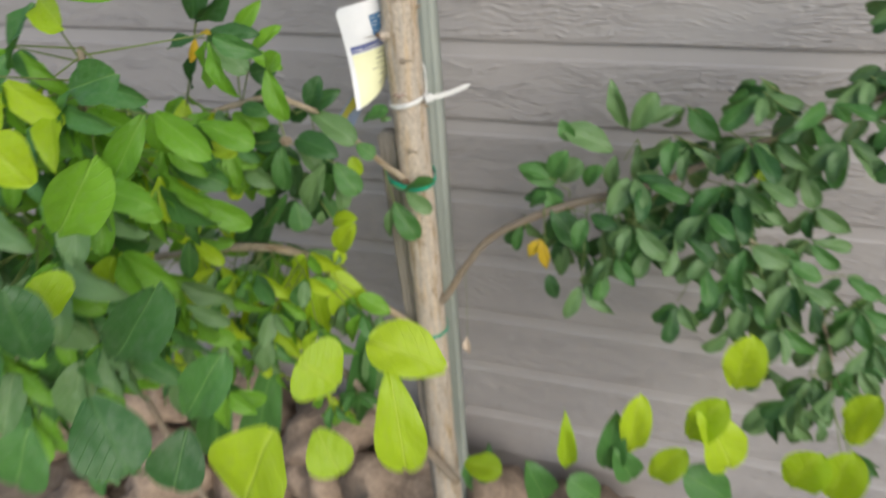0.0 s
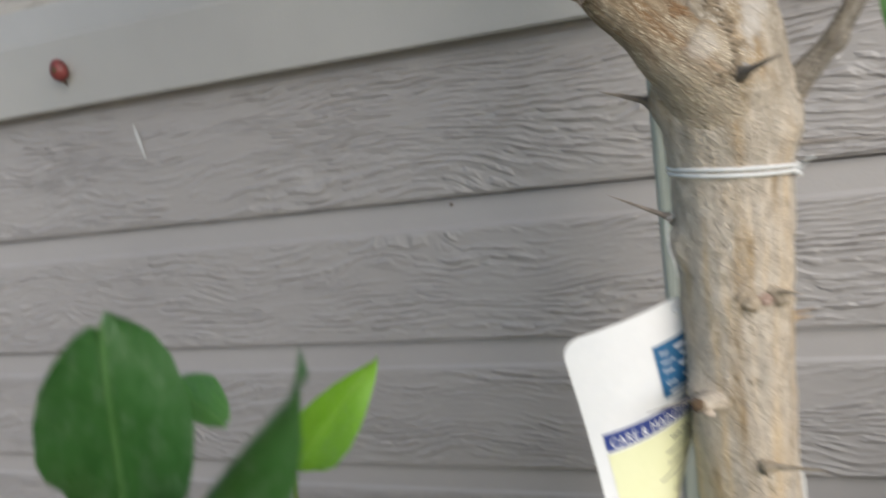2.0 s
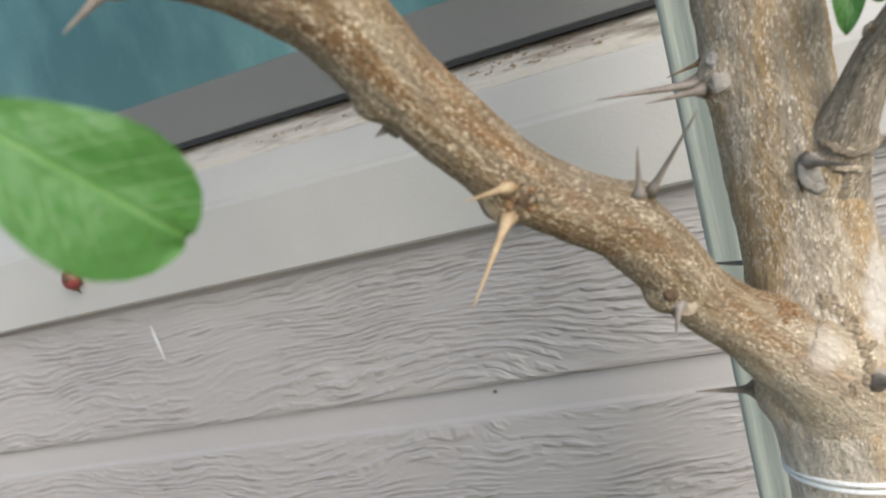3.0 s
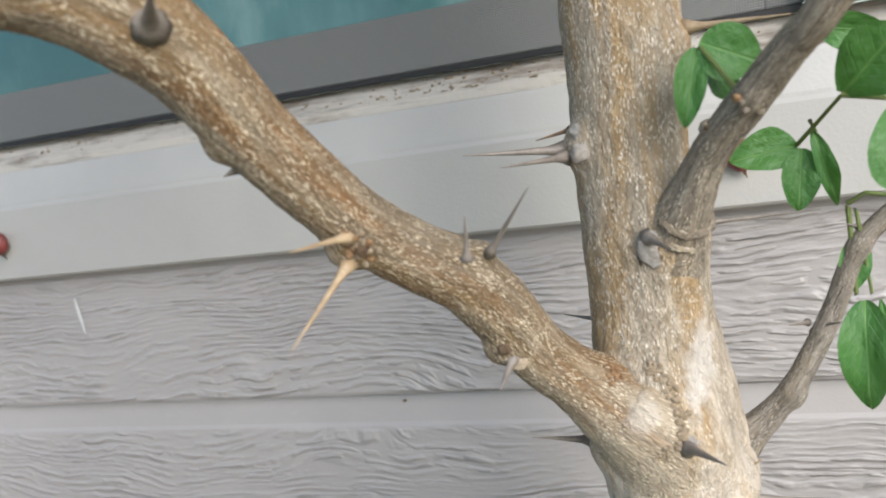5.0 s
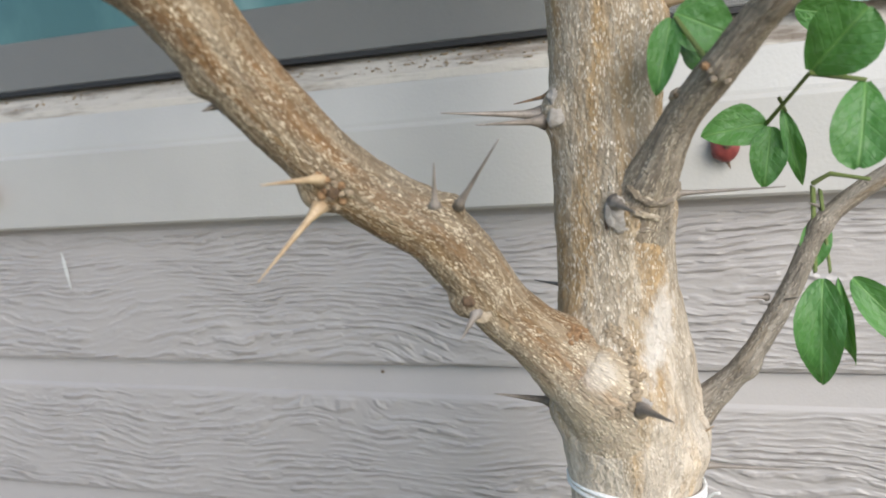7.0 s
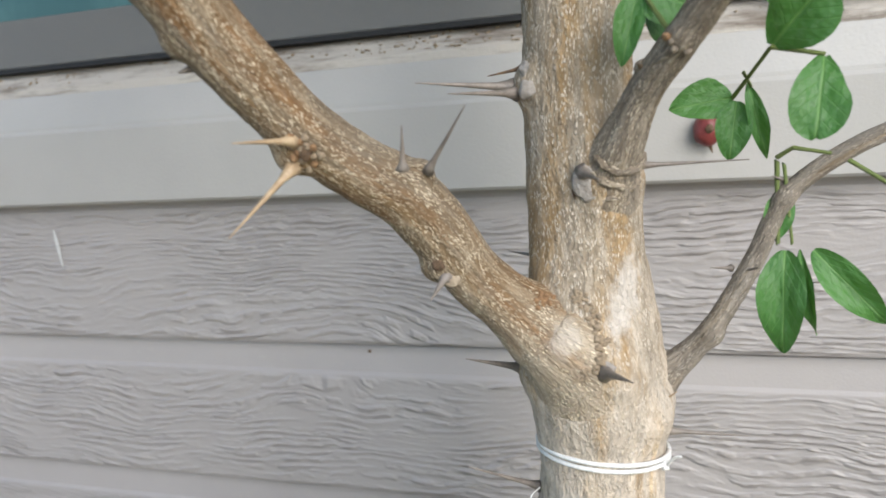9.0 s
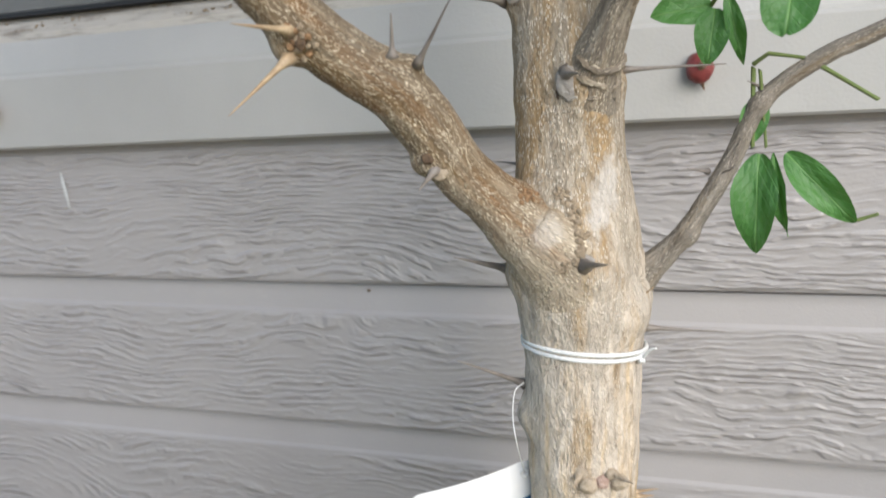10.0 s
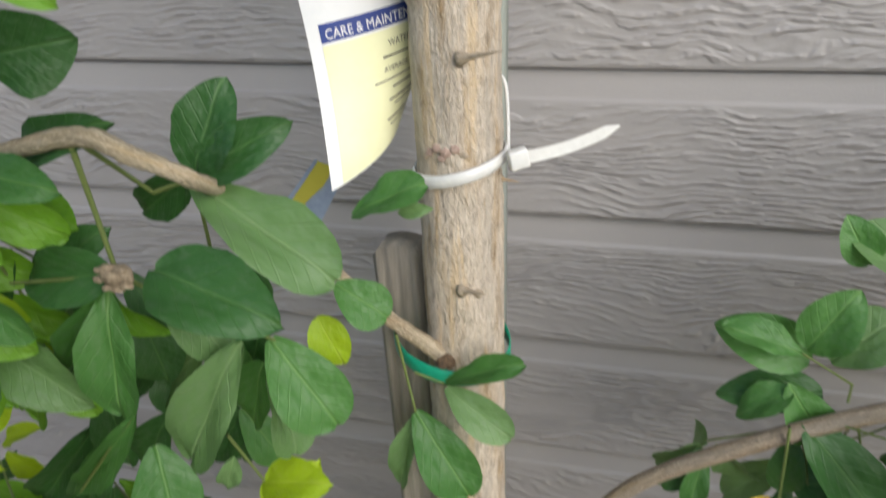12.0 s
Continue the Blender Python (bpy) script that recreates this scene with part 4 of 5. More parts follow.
leaf(left_low, (-0.498, 0.720, 0.215), (-0.547, 0.710, 0.014), 0.0576, "grey", "obovate", (0.15, -0.32, 1.07))
leaf(left_low, (-0.337, 0.760, 0.201), (-0.319, 0.750, 0.134), 0.0627, "grey", "obovate", (0.39, -0.76, 1.09))
leaf(right_low, (-0.036, 0.815, 0.379), (-0.050, 0.810, 0.356), 0.0148, "yellow", "lance", (0.15, -0.98, 0.88))
leaf(right_low, (-0.035, 0.815, 0.379), (-0.027, 0.810, 0.341), 0.0148, "yellow", "lance", (0.14, -0.5, 0.37))
leaf(right_low, (0.135, 0.830, 0.438), (0.136, 0.820, 0.395), 0.0286, "yellow", "obovate", (-0.37, -0.91, 0.32))
leaf(right_low, (0.139, 0.830, 0.442), (0.156, 0.820, 0.454), 0.0203, "yellow", "ovate", (-0.03, -0.93, 0.37))
leaf(right_low, (0.190, 0.830, 0.470), (0.183, 0.830, 0.498), 0.0170, "lime", "ovate", (-0.42, -0.89, 0.61))
leaf(right_low, (0.050, 0.845, 0.511), (0.029, 0.840, 0.563), 0.0219, "grey", "lance", (-0.39, -1.23, 0.27))
leaf(right_low, (0.055, 0.845, 0.509), (0.075, 0.840, 0.553), 0.0268, "grey", "obovate", (0.25, -0.78, 0.55))
leaf(right_low, (0.037, 0.845, 0.484), (-0.015, 0.840, 0.510), 0.0331, "grey", "obovate", (-0.2, -0.7, 0.86))
leaf(right_low, (0.040, 0.845, 0.479), (0.037, 0.840, 0.433), 0.0182, "grey", "lance", (-0.2, -0.89, 0.62))
leaf(right_low, (0.062, 0.845, 0.493), (0.077, 0.840, 0.433), 0.0229, "grey", "obovate", (-0.31, -0.97, 0.64))
leaf(right_low, (0.049, 0.830, 0.412), (0.056, 0.820, 0.327), 0.0388, "grey", "lance", (-0.42, -0.6, 0.94))
leaf(right_low, (0.054, 0.830, 0.406), (0.081, 0.820, 0.340), 0.0277, "grey", "lance", (0.22, -0.86, 0.72))
leaf(right_low, (-0.025, 0.820, 0.421), (0.022, 0.810, 0.370), 0.0329, "dark", "lance", (0.14, -0.67, 0.45))
leaf(right_low, (-0.022, 0.840, 0.444), (-0.066, 0.840, 0.458), 0.0270, "mid", "ovate", (0.02, -0.97, 0.56))
leaf(right_low, (-0.014, 0.840, 0.426), (-0.062, 0.840, 0.419), 0.0221, "dark", "ovate", (0.24, -0.68, 0.71))
leaf(right_low, (0.009, 0.830, 0.450), (0.027, 0.825, 0.475), 0.0209, "mid", "ovate", (-0.08, -0.51, 0.5))
leaf(right_low, (-0.027, 0.820, 0.327), (-0.016, 0.815, 0.297), 0.0181, "dark", "ovate", (0.28, -1.0, 0.92))
leaf(near_left, (0.016, 0.347, 0.608), (-0.019, 0.341, 0.624), 0.0309, "lime", "obovate", (0.22, -0.5, 0.81))
leaf(near_left, (-0.009, 0.338, 0.608), (0.002, 0.320, 0.560), 0.0281, "lime", "obovate", (0.47, -0.73, 0.97))
leaf(near_left, (-0.033, 0.331, 0.601), (-0.048, 0.325, 0.618), 0.0370, "lime", "obovate", (0.11, -0.54, 0.69))
leaf(near_left, (-0.042, 0.318, 0.582), (-0.027, 0.308, 0.566), 0.0259, "lime", "obovate", (0.42, -0.61, 0.62))
leaf(near_left, (-0.061, 0.310, 0.585), (-0.079, 0.292, 0.543), 0.0542, "lime", "obovate", (0.11, -0.75, 1.01))
leaf(left_foot, (-0.108, 0.700, 0.109), (-0.058, 0.690, 0.121), 0.0400, "lime", "obovate", (-0.29, -0.58, 1.04))
leaf(left_foot, (-0.119, 0.800, -0.056), (-0.106, 0.800, 0.027), 0.0241, "dark", "ovate", (0.29, -0.41, 0.67))
leaf(left_foot, (-0.137, 0.800, -0.077), (-0.141, 0.800, -0.006), 0.0205, "mid", "lance", (-0.11, -0.23, 1.25))
leaf(shoots, (0.030, 0.630, 0.217), (0.028, 0.630, 0.296), 0.0209, "lime", "lance", (0.19, -0.63, 0.37))
leaf(shoots, (0.073, 0.630, 0.230), (0.076, 0.630, 0.306), 0.0300, "mid", "ovate", (0.1, -0.86, 0.58))
leaf(shoots, (0.091, 0.630, 0.260), (0.097, 0.630, 0.334), 0.0338, "lime", "obovate", (0.15, -0.82, 0.76))
leaf(shoots, (0.115, 0.630, 0.231), (0.140, 0.620, 0.286), 0.0356, "lime", "obovate", (0.18, -1.09, 1.06))
leaf(shoots, (0.099, 0.630, 0.222), (0.080, 0.620, 0.269), 0.0303, "mid", "ovate", (0.01, -0.49, 0.66))
leaf(shoots_r, (0.151, 0.630, 0.342), (0.190, 0.620, 0.273), 0.0529, "lime", "obovate", (0.26, -0.59, 0.79))
leaf(shoots_r, (0.144, 0.630, 0.295), (0.166, 0.620, 0.357), 0.0389, "lime", "obovate", (-0.05, -0.93, 0.84))
leaf(shoots_r, (0.175, 0.620, 0.375), (0.178, 0.610, 0.439), 0.0396, "lime", "obovate", (0.0, -0.98, 0.93))
leaf(shoots_r, (0.239, 0.630, 0.257), (0.252, 0.620, 0.312), 0.0469, "lime", "obovate", (0.04, -0.84, 1.09))
leaf(shoots_r, (0.276, 0.630, 0.249), (0.276, 0.620, 0.318), 0.0463, "lime", "obovate", (-0.26, -1.01, 0.37))
leaf(shoots_r, (0.275, 0.630, 0.324), (0.279, 0.620, 0.389), 0.0338, "lime", "obovate", (-0.52, -0.8, 0.86))
leaf(shoots, (0.007, 0.640, 0.147), (-0.010, 0.630, 0.210), 0.0365, "mid", "ovate", (0.44, -0.67, 0.52))
leaf(shoots_r, (0.193, 0.630, 0.221), (0.148, 0.620, 0.256), 0.0440, "mid", "obovate", (-0.15, -0.47, 0.53))
leaf(shoots, (0.066, 0.630, 0.180), (0.037, 0.620, 0.214), 0.0381, "mid", "obovate", (-0.24, -1.03, 1.08))
leaf(near_left, (-0.183, 0.339, 0.660), (-0.142, 0.337, 0.704), 0.0333, "fresh", "obovate", (0.91, -0.99, 0.06))
leaf(near_left, (-0.164, 0.326, 0.592), (-0.120, 0.326, 0.644), 0.0352, "dark", "obovate", (0.63, -0.76, 0.18))
leaf(near_left, (-0.179, 0.297, 0.615), (-0.174, 0.294, 0.659), 0.0346, "dark", "obovate", (0.66, -0.75, 0.55))
leaf(near_left, (-0.150, 0.295, 0.600), (-0.124, 0.278, 0.571), 0.0409, "dark", "obovate", (0.66, -0.55, 0.66))
leaf(near_left, (-0.174, 0.276, 0.591), (-0.185, 0.262, 0.558), 0.0384, "mid", "obovate", (0.33, -0.78, 0.33))
leaf(near_left, (-0.108, 0.307, 0.584), (-0.081, 0.311, 0.625), 0.0262, "mid", "obovate", (0.71, -0.97, 0.95))
leaf(near_left, (-0.125, 0.321, 0.557), (-0.129, 0.301, 0.528), 0.0355, "dark", "obovate", (0.5, -0.77, 0.67))
leaf(near_left, (-0.159, 0.355, 0.732), (-0.129, 0.353, 0.742), 0.0222, "mid", "obovate", (0.9, -0.9, 0.54))
leaf(near_left, (-0.173, 0.330, 0.695), (-0.187, 0.326, 0.718), 0.0360, "lime", "obovate", (0.38, -1.03, 0.08))
leaf(near_left, (-0.194, 0.329, 0.615), (-0.195, 0.326, 0.640), 0.0348, "lime", "obovate", (0.73, -0.29, 0.63))
leaf(left_high, (-0.277, 0.745, 0.465), (-0.273, 0.745, 0.417), 0.0236, "dark", "obovate", (0.18, -0.87, 0.56))
leaf(left_high, (-0.253, 0.745, 0.509), (-0.279, 0.745, 0.483), 0.0190, "dark", "obovate", (0.45, -0.7, 0.56))
leaf(left_high, (-0.282, 0.745, 0.478), (-0.315, 0.745, 0.445), 0.0197, "grey", "ovate", (0.48, -0.94, 0.79))
leaf(left_high, (-0.251, 0.745, 0.522), (-0.251, 0.745, 0.495), 0.0169, "dark", "ovate", (0.18, -1.1, 0.32))
leaf(left_high, (-0.266, 0.745, 0.449), (-0.290, 0.745, 0.417), 0.0205, "dark", "ovate", (0.71, -1.01, 0.97))
leaf(left_high, (-0.334, 0.745, 0.431), (-0.374, 0.745, 0.363), 0.0229, "dark", "obovate", (0.57, -0.68, 0.64))
leaf(left_high, (-0.305, 0.745, 0.441), (-0.329, 0.745, 0.403), 0.0257, "dark", "obovate", (0.52, -0.73, 1.03))
leaf(left_high, (-0.328, 0.745, 0.486), (-0.354, 0.745, 0.441), 0.0196, "grey", "ovate", (0.57, -0.56, 0.77))
leaf(left_high, (-0.349, 0.745, 0.426), (-0.402, 0.745, 0.362), 0.0272, "dark", "obovate", (0.61, -0.37, 0.57))
leaf(left_high, (-0.301, 0.745, 0.473), (-0.335, 0.745, 0.445), 0.0192, "dark", "ovate", (0.83, -0.55, 0.96))
leaf(left_high, (-0.267, 0.745, 0.451), (-0.250, 0.745, 0.424), 0.0209, "mid", "obovate", (0.75, -0.93, 0.79))
leaf(left_high, (-0.335, 0.745, 0.451), (-0.334, 0.745, 0.402), 0.0194, "dark", "ovate", (0.41, -0.73, 0.93))
leaf(left_high, (-0.304, 0.745, 0.470), (-0.291, 0.745, 0.444), 0.0253, "dark", "obovate", (0.15, -1.02, 0.38))
leaf(left_high, (-0.262, 0.745, 0.504), (-0.256, 0.745, 0.470), 0.0218, "mid", "obovate", (0.56, -0.55, 0.77))
leaf(left_high, (-0.309, 0.745, 0.514), (-0.294, 0.745, 0.485), 0.0198, "dark", "obovate", (0.77, -0.62, 0.45))
leaf(left_high, (-0.251, 0.745, 0.494), (-0.259, 0.745, 0.473), 0.0232, "dark", "obovate", (0.25, -0.35, 0.74))
stalk(left_high, (-0.278, 0.7, 0.586), (-0.273, 0.7, 0.539), 0.0011)
stalk(left_high, (-0.277, 0.7, 0.586), (-0.264, 0.715, 0.563), 0.001)
stalk(left_high, (-0.264, 0.715, 0.563), (-0.251, 0.72, 0.567), 0.0009)
stalk(left_high, (-0.251, 0.72, 0.563), (-0.249, 0.72, 0.514), 0.0008)
stalk(left_high, (-0.273, 0.7, 0.539), (-0.229, 0.715, 0.51), 0.0008)
stalk(left_high, (-0.273, 0.7, 0.539), (-0.317, 0.7, 0.532), 0.0008)
stalk(left_high, (-0.21, 0.79, 0.467), (-0.203, 0.79, 0.424), 0.0008)
stalk(left_high, (-0.202, 0.79, 0.447), (-0.188, 0.792, 0.441), 0.0006)
stalk(left_high, (-0.293, 0.71, 0.469), (-0.329, 0.71, 0.424), 0.0007)
stalk(left_high, (-0.255, 0.715, 0.463), (-0.246, 0.72, 0.437), 0.0007)
stalk(left_high, (-0.373, 0.69, 0.576), (-0.297, 0.637, 0.676), 0.0011)
stalk(left_high, (-0.324, 0.71, 0.567), (-0.32, 0.72, 0.638), 0.0009)
stalk(left_high, (-0.324, 0.71, 0.567), (-0.260, 0.654, 0.645), 0.0009)
stalk(left_high, (-0.301, 0.637, 0.663), (-0.290, 0.637, 0.663), 0.0009)
stalk(twig, (-0.13, 0.835, 0.788), (-0.13, 0.83, 0.763), 0.0008)
stalk(twig, (-0.13, 0.835, 0.789), (-0.126, 0.832, 0.792), 0.0008)
stalk(twig, (-0.126, 0.832, 0.792), (-0.116, 0.83, 0.79), 0.0007)
stalk(twig, (-0.143, 0.83, 0.808), (-0.135, 0.81, 0.821), 0.0007)
stalk(twig, (-0.141, 0.82, 0.815), (-0.138, 0.83, 0.811), 0.0006)
stalk(twig, (-0.135, 0.81, 0.821), (-0.122, 0.81, 0.818), 0.0008)
stalk(twig, (-0.128, 0.835, 0.787), (-0.126, 0.83, 0.763), 0.0006)
stalk(limb, (-0.159, 0.79, 0.823), (-0.168, 0.8, 0.838), 0.0008)
stalk(right_low, (-0.021, 0.83, 0.404), (-0.012, 0.83, 0.367), 0.0008)
stalk(right_low, (-0.006, 0.83, 0.429), (-0.006, 0.83, 0.439), 0.0007)
stalk(right_low, (-0.006, 0.83, 0.439), (-0.029, 0.83, 0.453), 0.0006)
stalk(right_low, (-0.032, 0.815, 0.422), (-0.03, 0.815, 0.377), 0.0008)
stalk(right_low, (0.084, 0.83, 0.456), (0.062, 0.845, 0.5), 0.0009)
stalk(right_low, (0.062, 0.845, 0.5), (0.049, 0.845, 0.474), 0.0008)
stalk(right_low, (0.061, 0.83, 0.446), (0.06, 0.83, 0.401), 0.0008)
stalk(twig, (-0.111, 0.84, 0.788), (-0.094, 0.835, 0.776), 0.0008)
stalk(twig, (-0.099, 0.83, 0.739), (-0.093, 0.83, 0.741), 0.0007)
stalk(arm, (-0.292, 0.665, 0.839), (-0.294, 0.66, 0.843), 0.001)
leaf(right_low, (-0.102, 0.724, 0.295), (-0.101, 0.722, 0.269), 0.0097, "dry", "lance")
stalk(right_low, (-0.130, 0.818, 0.325), (-0.101, 0.724, 0.290), 0.0003)


# thorns and small stubs
thorn(tree, (-0.205, 0.818, 0.816), (-0.232, 0.8, 0.819), 0.0016, THORN)
thorn(tree, (-0.206, 0.815, 0.814), (-0.22, 0.79, 0.815), 0.0014, THORN)
thorn(tree, (-0.207, 0.82, 0.822), (-0.215, 0.815, 0.82), 0.0007, DARK_SCAR)
thorn(arm, (-0.253, 0.757, 0.798), (-0.259, 0.735, 0.785), 0.0012, PALE_THORN)
thorn(arm, (-0.251, 0.755, 0.806), (-0.255, 0.735, 0.807), 0.0011, PALE_THORN)
thorn(arm, (-0.224, 0.76, 0.798), (-0.222, 0.756, 0.808), 0.0009, THORN)
thorn(arm, (-0.218, 0.772, 0.796), (-0.207, 0.765, 0.812), 0.0009, THORN)
thorn(arm, (-0.222, 0.78, 0.762), (-0.224, 0.772, 0.759), 0.0013, THORN)
thorn(arm, (-0.272, 0.748, 0.825), (-0.274, 0.745, 0.824), 0.0016, THORN)
thorn(tree, (-0.21, 0.818, 0.725), (-0.225, 0.805, 0.732), 0.0017, THORN)
thorn(tree, (-0.18, 0.797, 0.732), (-0.171, 0.775, 0.738), 0.0017, THORN)
thorn(tree, (-0.173, 0.82, 0.788), (-0.14, 0.825, 0.789), 0.0008, THORN)
thorn(tree, (-0.162, 0.82, 0.704), (-0.137, 0.822, 0.703), 0.001, THORN)
thorn(tree, (-0.206, 0.835, 0.759), (-0.218, 0.84, 0.76), 0.0012, THORN)
thorn(tree, (-0.169, 0.82, 0.845), (-0.145, 0.81, 0.843), 0.0013, PALE_THORN)
thorn(tree, (-0.208, 0.818, 0.682), (-0.226, 0.8, 0.697), 0.0013, THORN)
thorn(tree, (-0.165, 0.815, 0.716), (-0.16, 0.812, 0.721), 0.0006, PALE_THORN)
thorn(tree, (-0.185, 0.803, 0.79), (-0.179, 0.785, 0.79), 0.0015, THORN)
thorn(twig, (-0.14, 0.828, 0.755), (-0.136, 0.82, 0.758), 0.0007, THORN)
thorn(twig, (-0.144, 0.828, 0.756), (-0.15, 0.82, 0.758), 0.0006, THORN)
thorn(twig, (-0.142, 0.828, 0.753), (-0.141, 0.822, 0.752), 0.0006, THORN)
thorn(twig, (-0.151, 0.825, 0.736), (-0.149, 0.82, 0.737), 0.001, THORN)
thorn(twig, (-0.128, 0.835, 0.782), (-0.132, 0.83, 0.784), 0.0006, THORN)
thorn(arm, (-0.298, 0.71, 0.863), (-0.294, 0.69, 0.851), 0.0016, THORN)
thorn(arm, (-0.267, 0.722, 0.855), (-0.257, 0.71, 0.858), 0.0022, THORN)
thorn(tree, (-0.177, 0.797, 0.59), (-0.16, 0.79, 0.595), 0.0018, BUD)
thorn(tree, (-0.202, 0.803, 0.617), (-0.219, 0.795, 0.615), 0.001, THORN)
thorn(tree, (-0.18, 0.797, 0.487), (-0.168, 0.790, 0.491), 0.0020, BUD)
thorn(tree, (-0.166, 0.82, 0.64), (-0.16, 0.82, 0.641), 0.0012, PALE_THORN)
thorn(tree, (-0.165, 0.82, 0.534), (-0.158, 0.82, 0.533), 0.0012, PALE_THORN)
thorn(limb, (-0.168, 0.795, 0.818), (-0.169, 0.79, 0.819), 0.0012, TWIG)
thorn(tree, (-0.164, 0.82, 0.642), (-0.158, 0.82, 0.644), 0.0008, PALE_THORN)
thorn(tree, (-0.184, 0.8, 0.658), (-0.185, 0.795, 0.657), 0.0018, BUD)
thorn(tree, (-0.171, 0.8, 0.658), (-0.165, 0.795, 0.659), 0.0016, BUD)



# ---- scars on the bark ----
def lump(bm, at, size, seed, rough=0.35, fine=3):
    r = bmesh.ops.create_icosphere(bm, subdivisions=fine, radius=1.0)
    for v in r["verts"]:
        k = 1 + rough * noise.noise(v.co * 1.6 + Vector((seed, 0, 0))) + rough * 0.4 * noise.noise(v.co * 4 + Vector((seed, 3, 0)))
        v.co = Vector([at[i] + v.co[i] * k * size[i] for i in range(3)])
    return bm


def scar(parent, at, size, mat, seed=1.0, label="", snug=True):
    return part("bark_scar", lump(bmesh.new(), settle(at) if snug else at, size, seed), mat, parent, label)


CALLUS = [(-0.1866, 0.7915, 0.7568, 0.0010), (-0.1841, 0.7917, 0.7534, 0.0015), (-0.1814, 0.7919, 0.7477, 0.0018), (-0.1799, 0.7918, 0.7420, 0.0021), (-0.1812, 0.7916, 0.7362, 0.0020), (-0.1851, 0.7908, 0.7328, 0.0014), (-0.1890, 0.7905, 0.7310, 0.0008)]
crumbs = bmesh.new()
line = spline([Vector(q) for q in CALLUS], 6)
crumb_rng = random.Random(3)
for k, q in enumerate(line):
    for m in range(2):
        s = q.w * crumb_rng.uniform(0.35, 0.75)
        off = Vector((crumb_rng.uniform(-1, 1), crumb_rng.uniform(-0.2, 0.2), crumb_rng.uniform(-1, 1))) * q.w * 0.9
        lump(crumbs, settle(q.to_3d() + off), (s, s * 0.7, s * 0.9), k * 2.7 + m, 0.6, 1)
part("callus", crumbs, CORK, tree, "crumbling corky callus ridge at the fork")
for k in range(9):
    a, r = k * 2.4, 0.0006 + 0.0003 * k
    scar(arm, (-0.1962 + r * math.cos(a), 0.7850 + 0.2 * r * math.cos(a), 0.7580 + r * math.sin(a)), (0.0009, 0.0007, 0.0009), RUST, 60 + k)
    scar(arm, (-0.1866 + 0.8 * r * math.cos(a), 0.7914, 0.7572 + 0.7 * r * math.sin(a)), (0.0007, 0.0006, 0.0007), CORK, 70 + k)
scar(arm, (-0.2489, 0.7574, 0.8030), (0.0020, 0.0012, 0.0022), DARK_SCAR, 4, "dark open bud scar")
for k in range(16):
    a, r = k * 2.4, 0.0009 + 0.00022 * k
    scar(arm, (-0.2487 + r * math.cos(a), 0.7574, 0.8030 + 0.9 * r * math.sin(a)), (0.0010, 0.0009, 0.0010), (RUST, CORK)[k % 2], 90 + k)
scar(arm, (-0.2235, 0.7790, 0.7690), (0.0018, 0.0013, 0.0018), DARK_SCAR, 6)
scar(arm, (-0.2205, 0.7780, 0.7655), (0.0030, 0.0006, 0.0020), BUD, 31)
scar(tree, (-0.1845, 0.8026, 0.7870), (0.0034, 0.0007, 0.0048), PALE_SCAR, 7, "pale grey swollen bud base")
scar(tree, (-0.1878, 0.8026, 0.7850), (0.0005, 0.0005, 0.0020), DARK_SCAR, 28)
scar(tree, (-0.1790, 0.7898, 0.7360), (0.0026, 0.0012, 0.0018), PALE_SCAR, 8)
scar(tree, (-0.2015, 0.8130, 0.8140), (0.0028, 0.0014, 0.0030), PALE_SCAR, 9)
scar(tree, (-0.2025, 0.8150, 0.8200), (0.0018, 0.0012, 0.0022), SCAR, 29)
scar(tree, (-0.1765, 0.7990, 0.6560), (0.0026, 0.0020, 0.0024), PINK, 11)
scar(tree, (-0.1810, 0.8000, 0.6545), (0.0034, 0.0026, 0.0030), BUD, 12)
scar(tree, (-0.1710, 0.8010, 0.6555), (0.0034, 0.0026, 0.0028), BUD, 13)
for k, (x, y, z, s) in enumerate(((-0.1935, 0.8032, 0.5505, 0.0020), (-0.1900, 0.8012, 0.5530, 0.0024), (-0.1862, 0.8003, 0.5515, 0.0026), (-0.1825, 0.8005, 0.5530, 0.0022), (-0.1880, 0.8006, 0.5490, 0.0018))):
    scar(tree, (x, y, z), (s, 0.0010, s * 0.9), PINK, 40 + k)
scar(tree, (-0.1868, 0.7996, 0.5520), (0.0010, 0.0009, 0.0014), DARK_SCAR, 14)
scar(tree, (-0.1954, 0.8043, 0.5490), (0.0018, 0.0014, 0.0018), BUD, 15)
scar(tree, (-0.1790, 0.8017, 0.5506), (0.0022, 0.0014, 0.0016), BUD, 16)
scar(tree, (-0.1746, 0.8040, 0.4845), (0.0026, 0.0016, 0.0022), BUD, 19)
scar(tree, (-0.1660, 0.8000, 0.1680), (0.0070, 0.0050, 0.0060), SHELL, 17, "pale pruned nub")
scar(tree, (-0.1900, 0.8050, 0.4470), (0.0050, 0.0050, 0.0040), DARK_SCAR, 18)
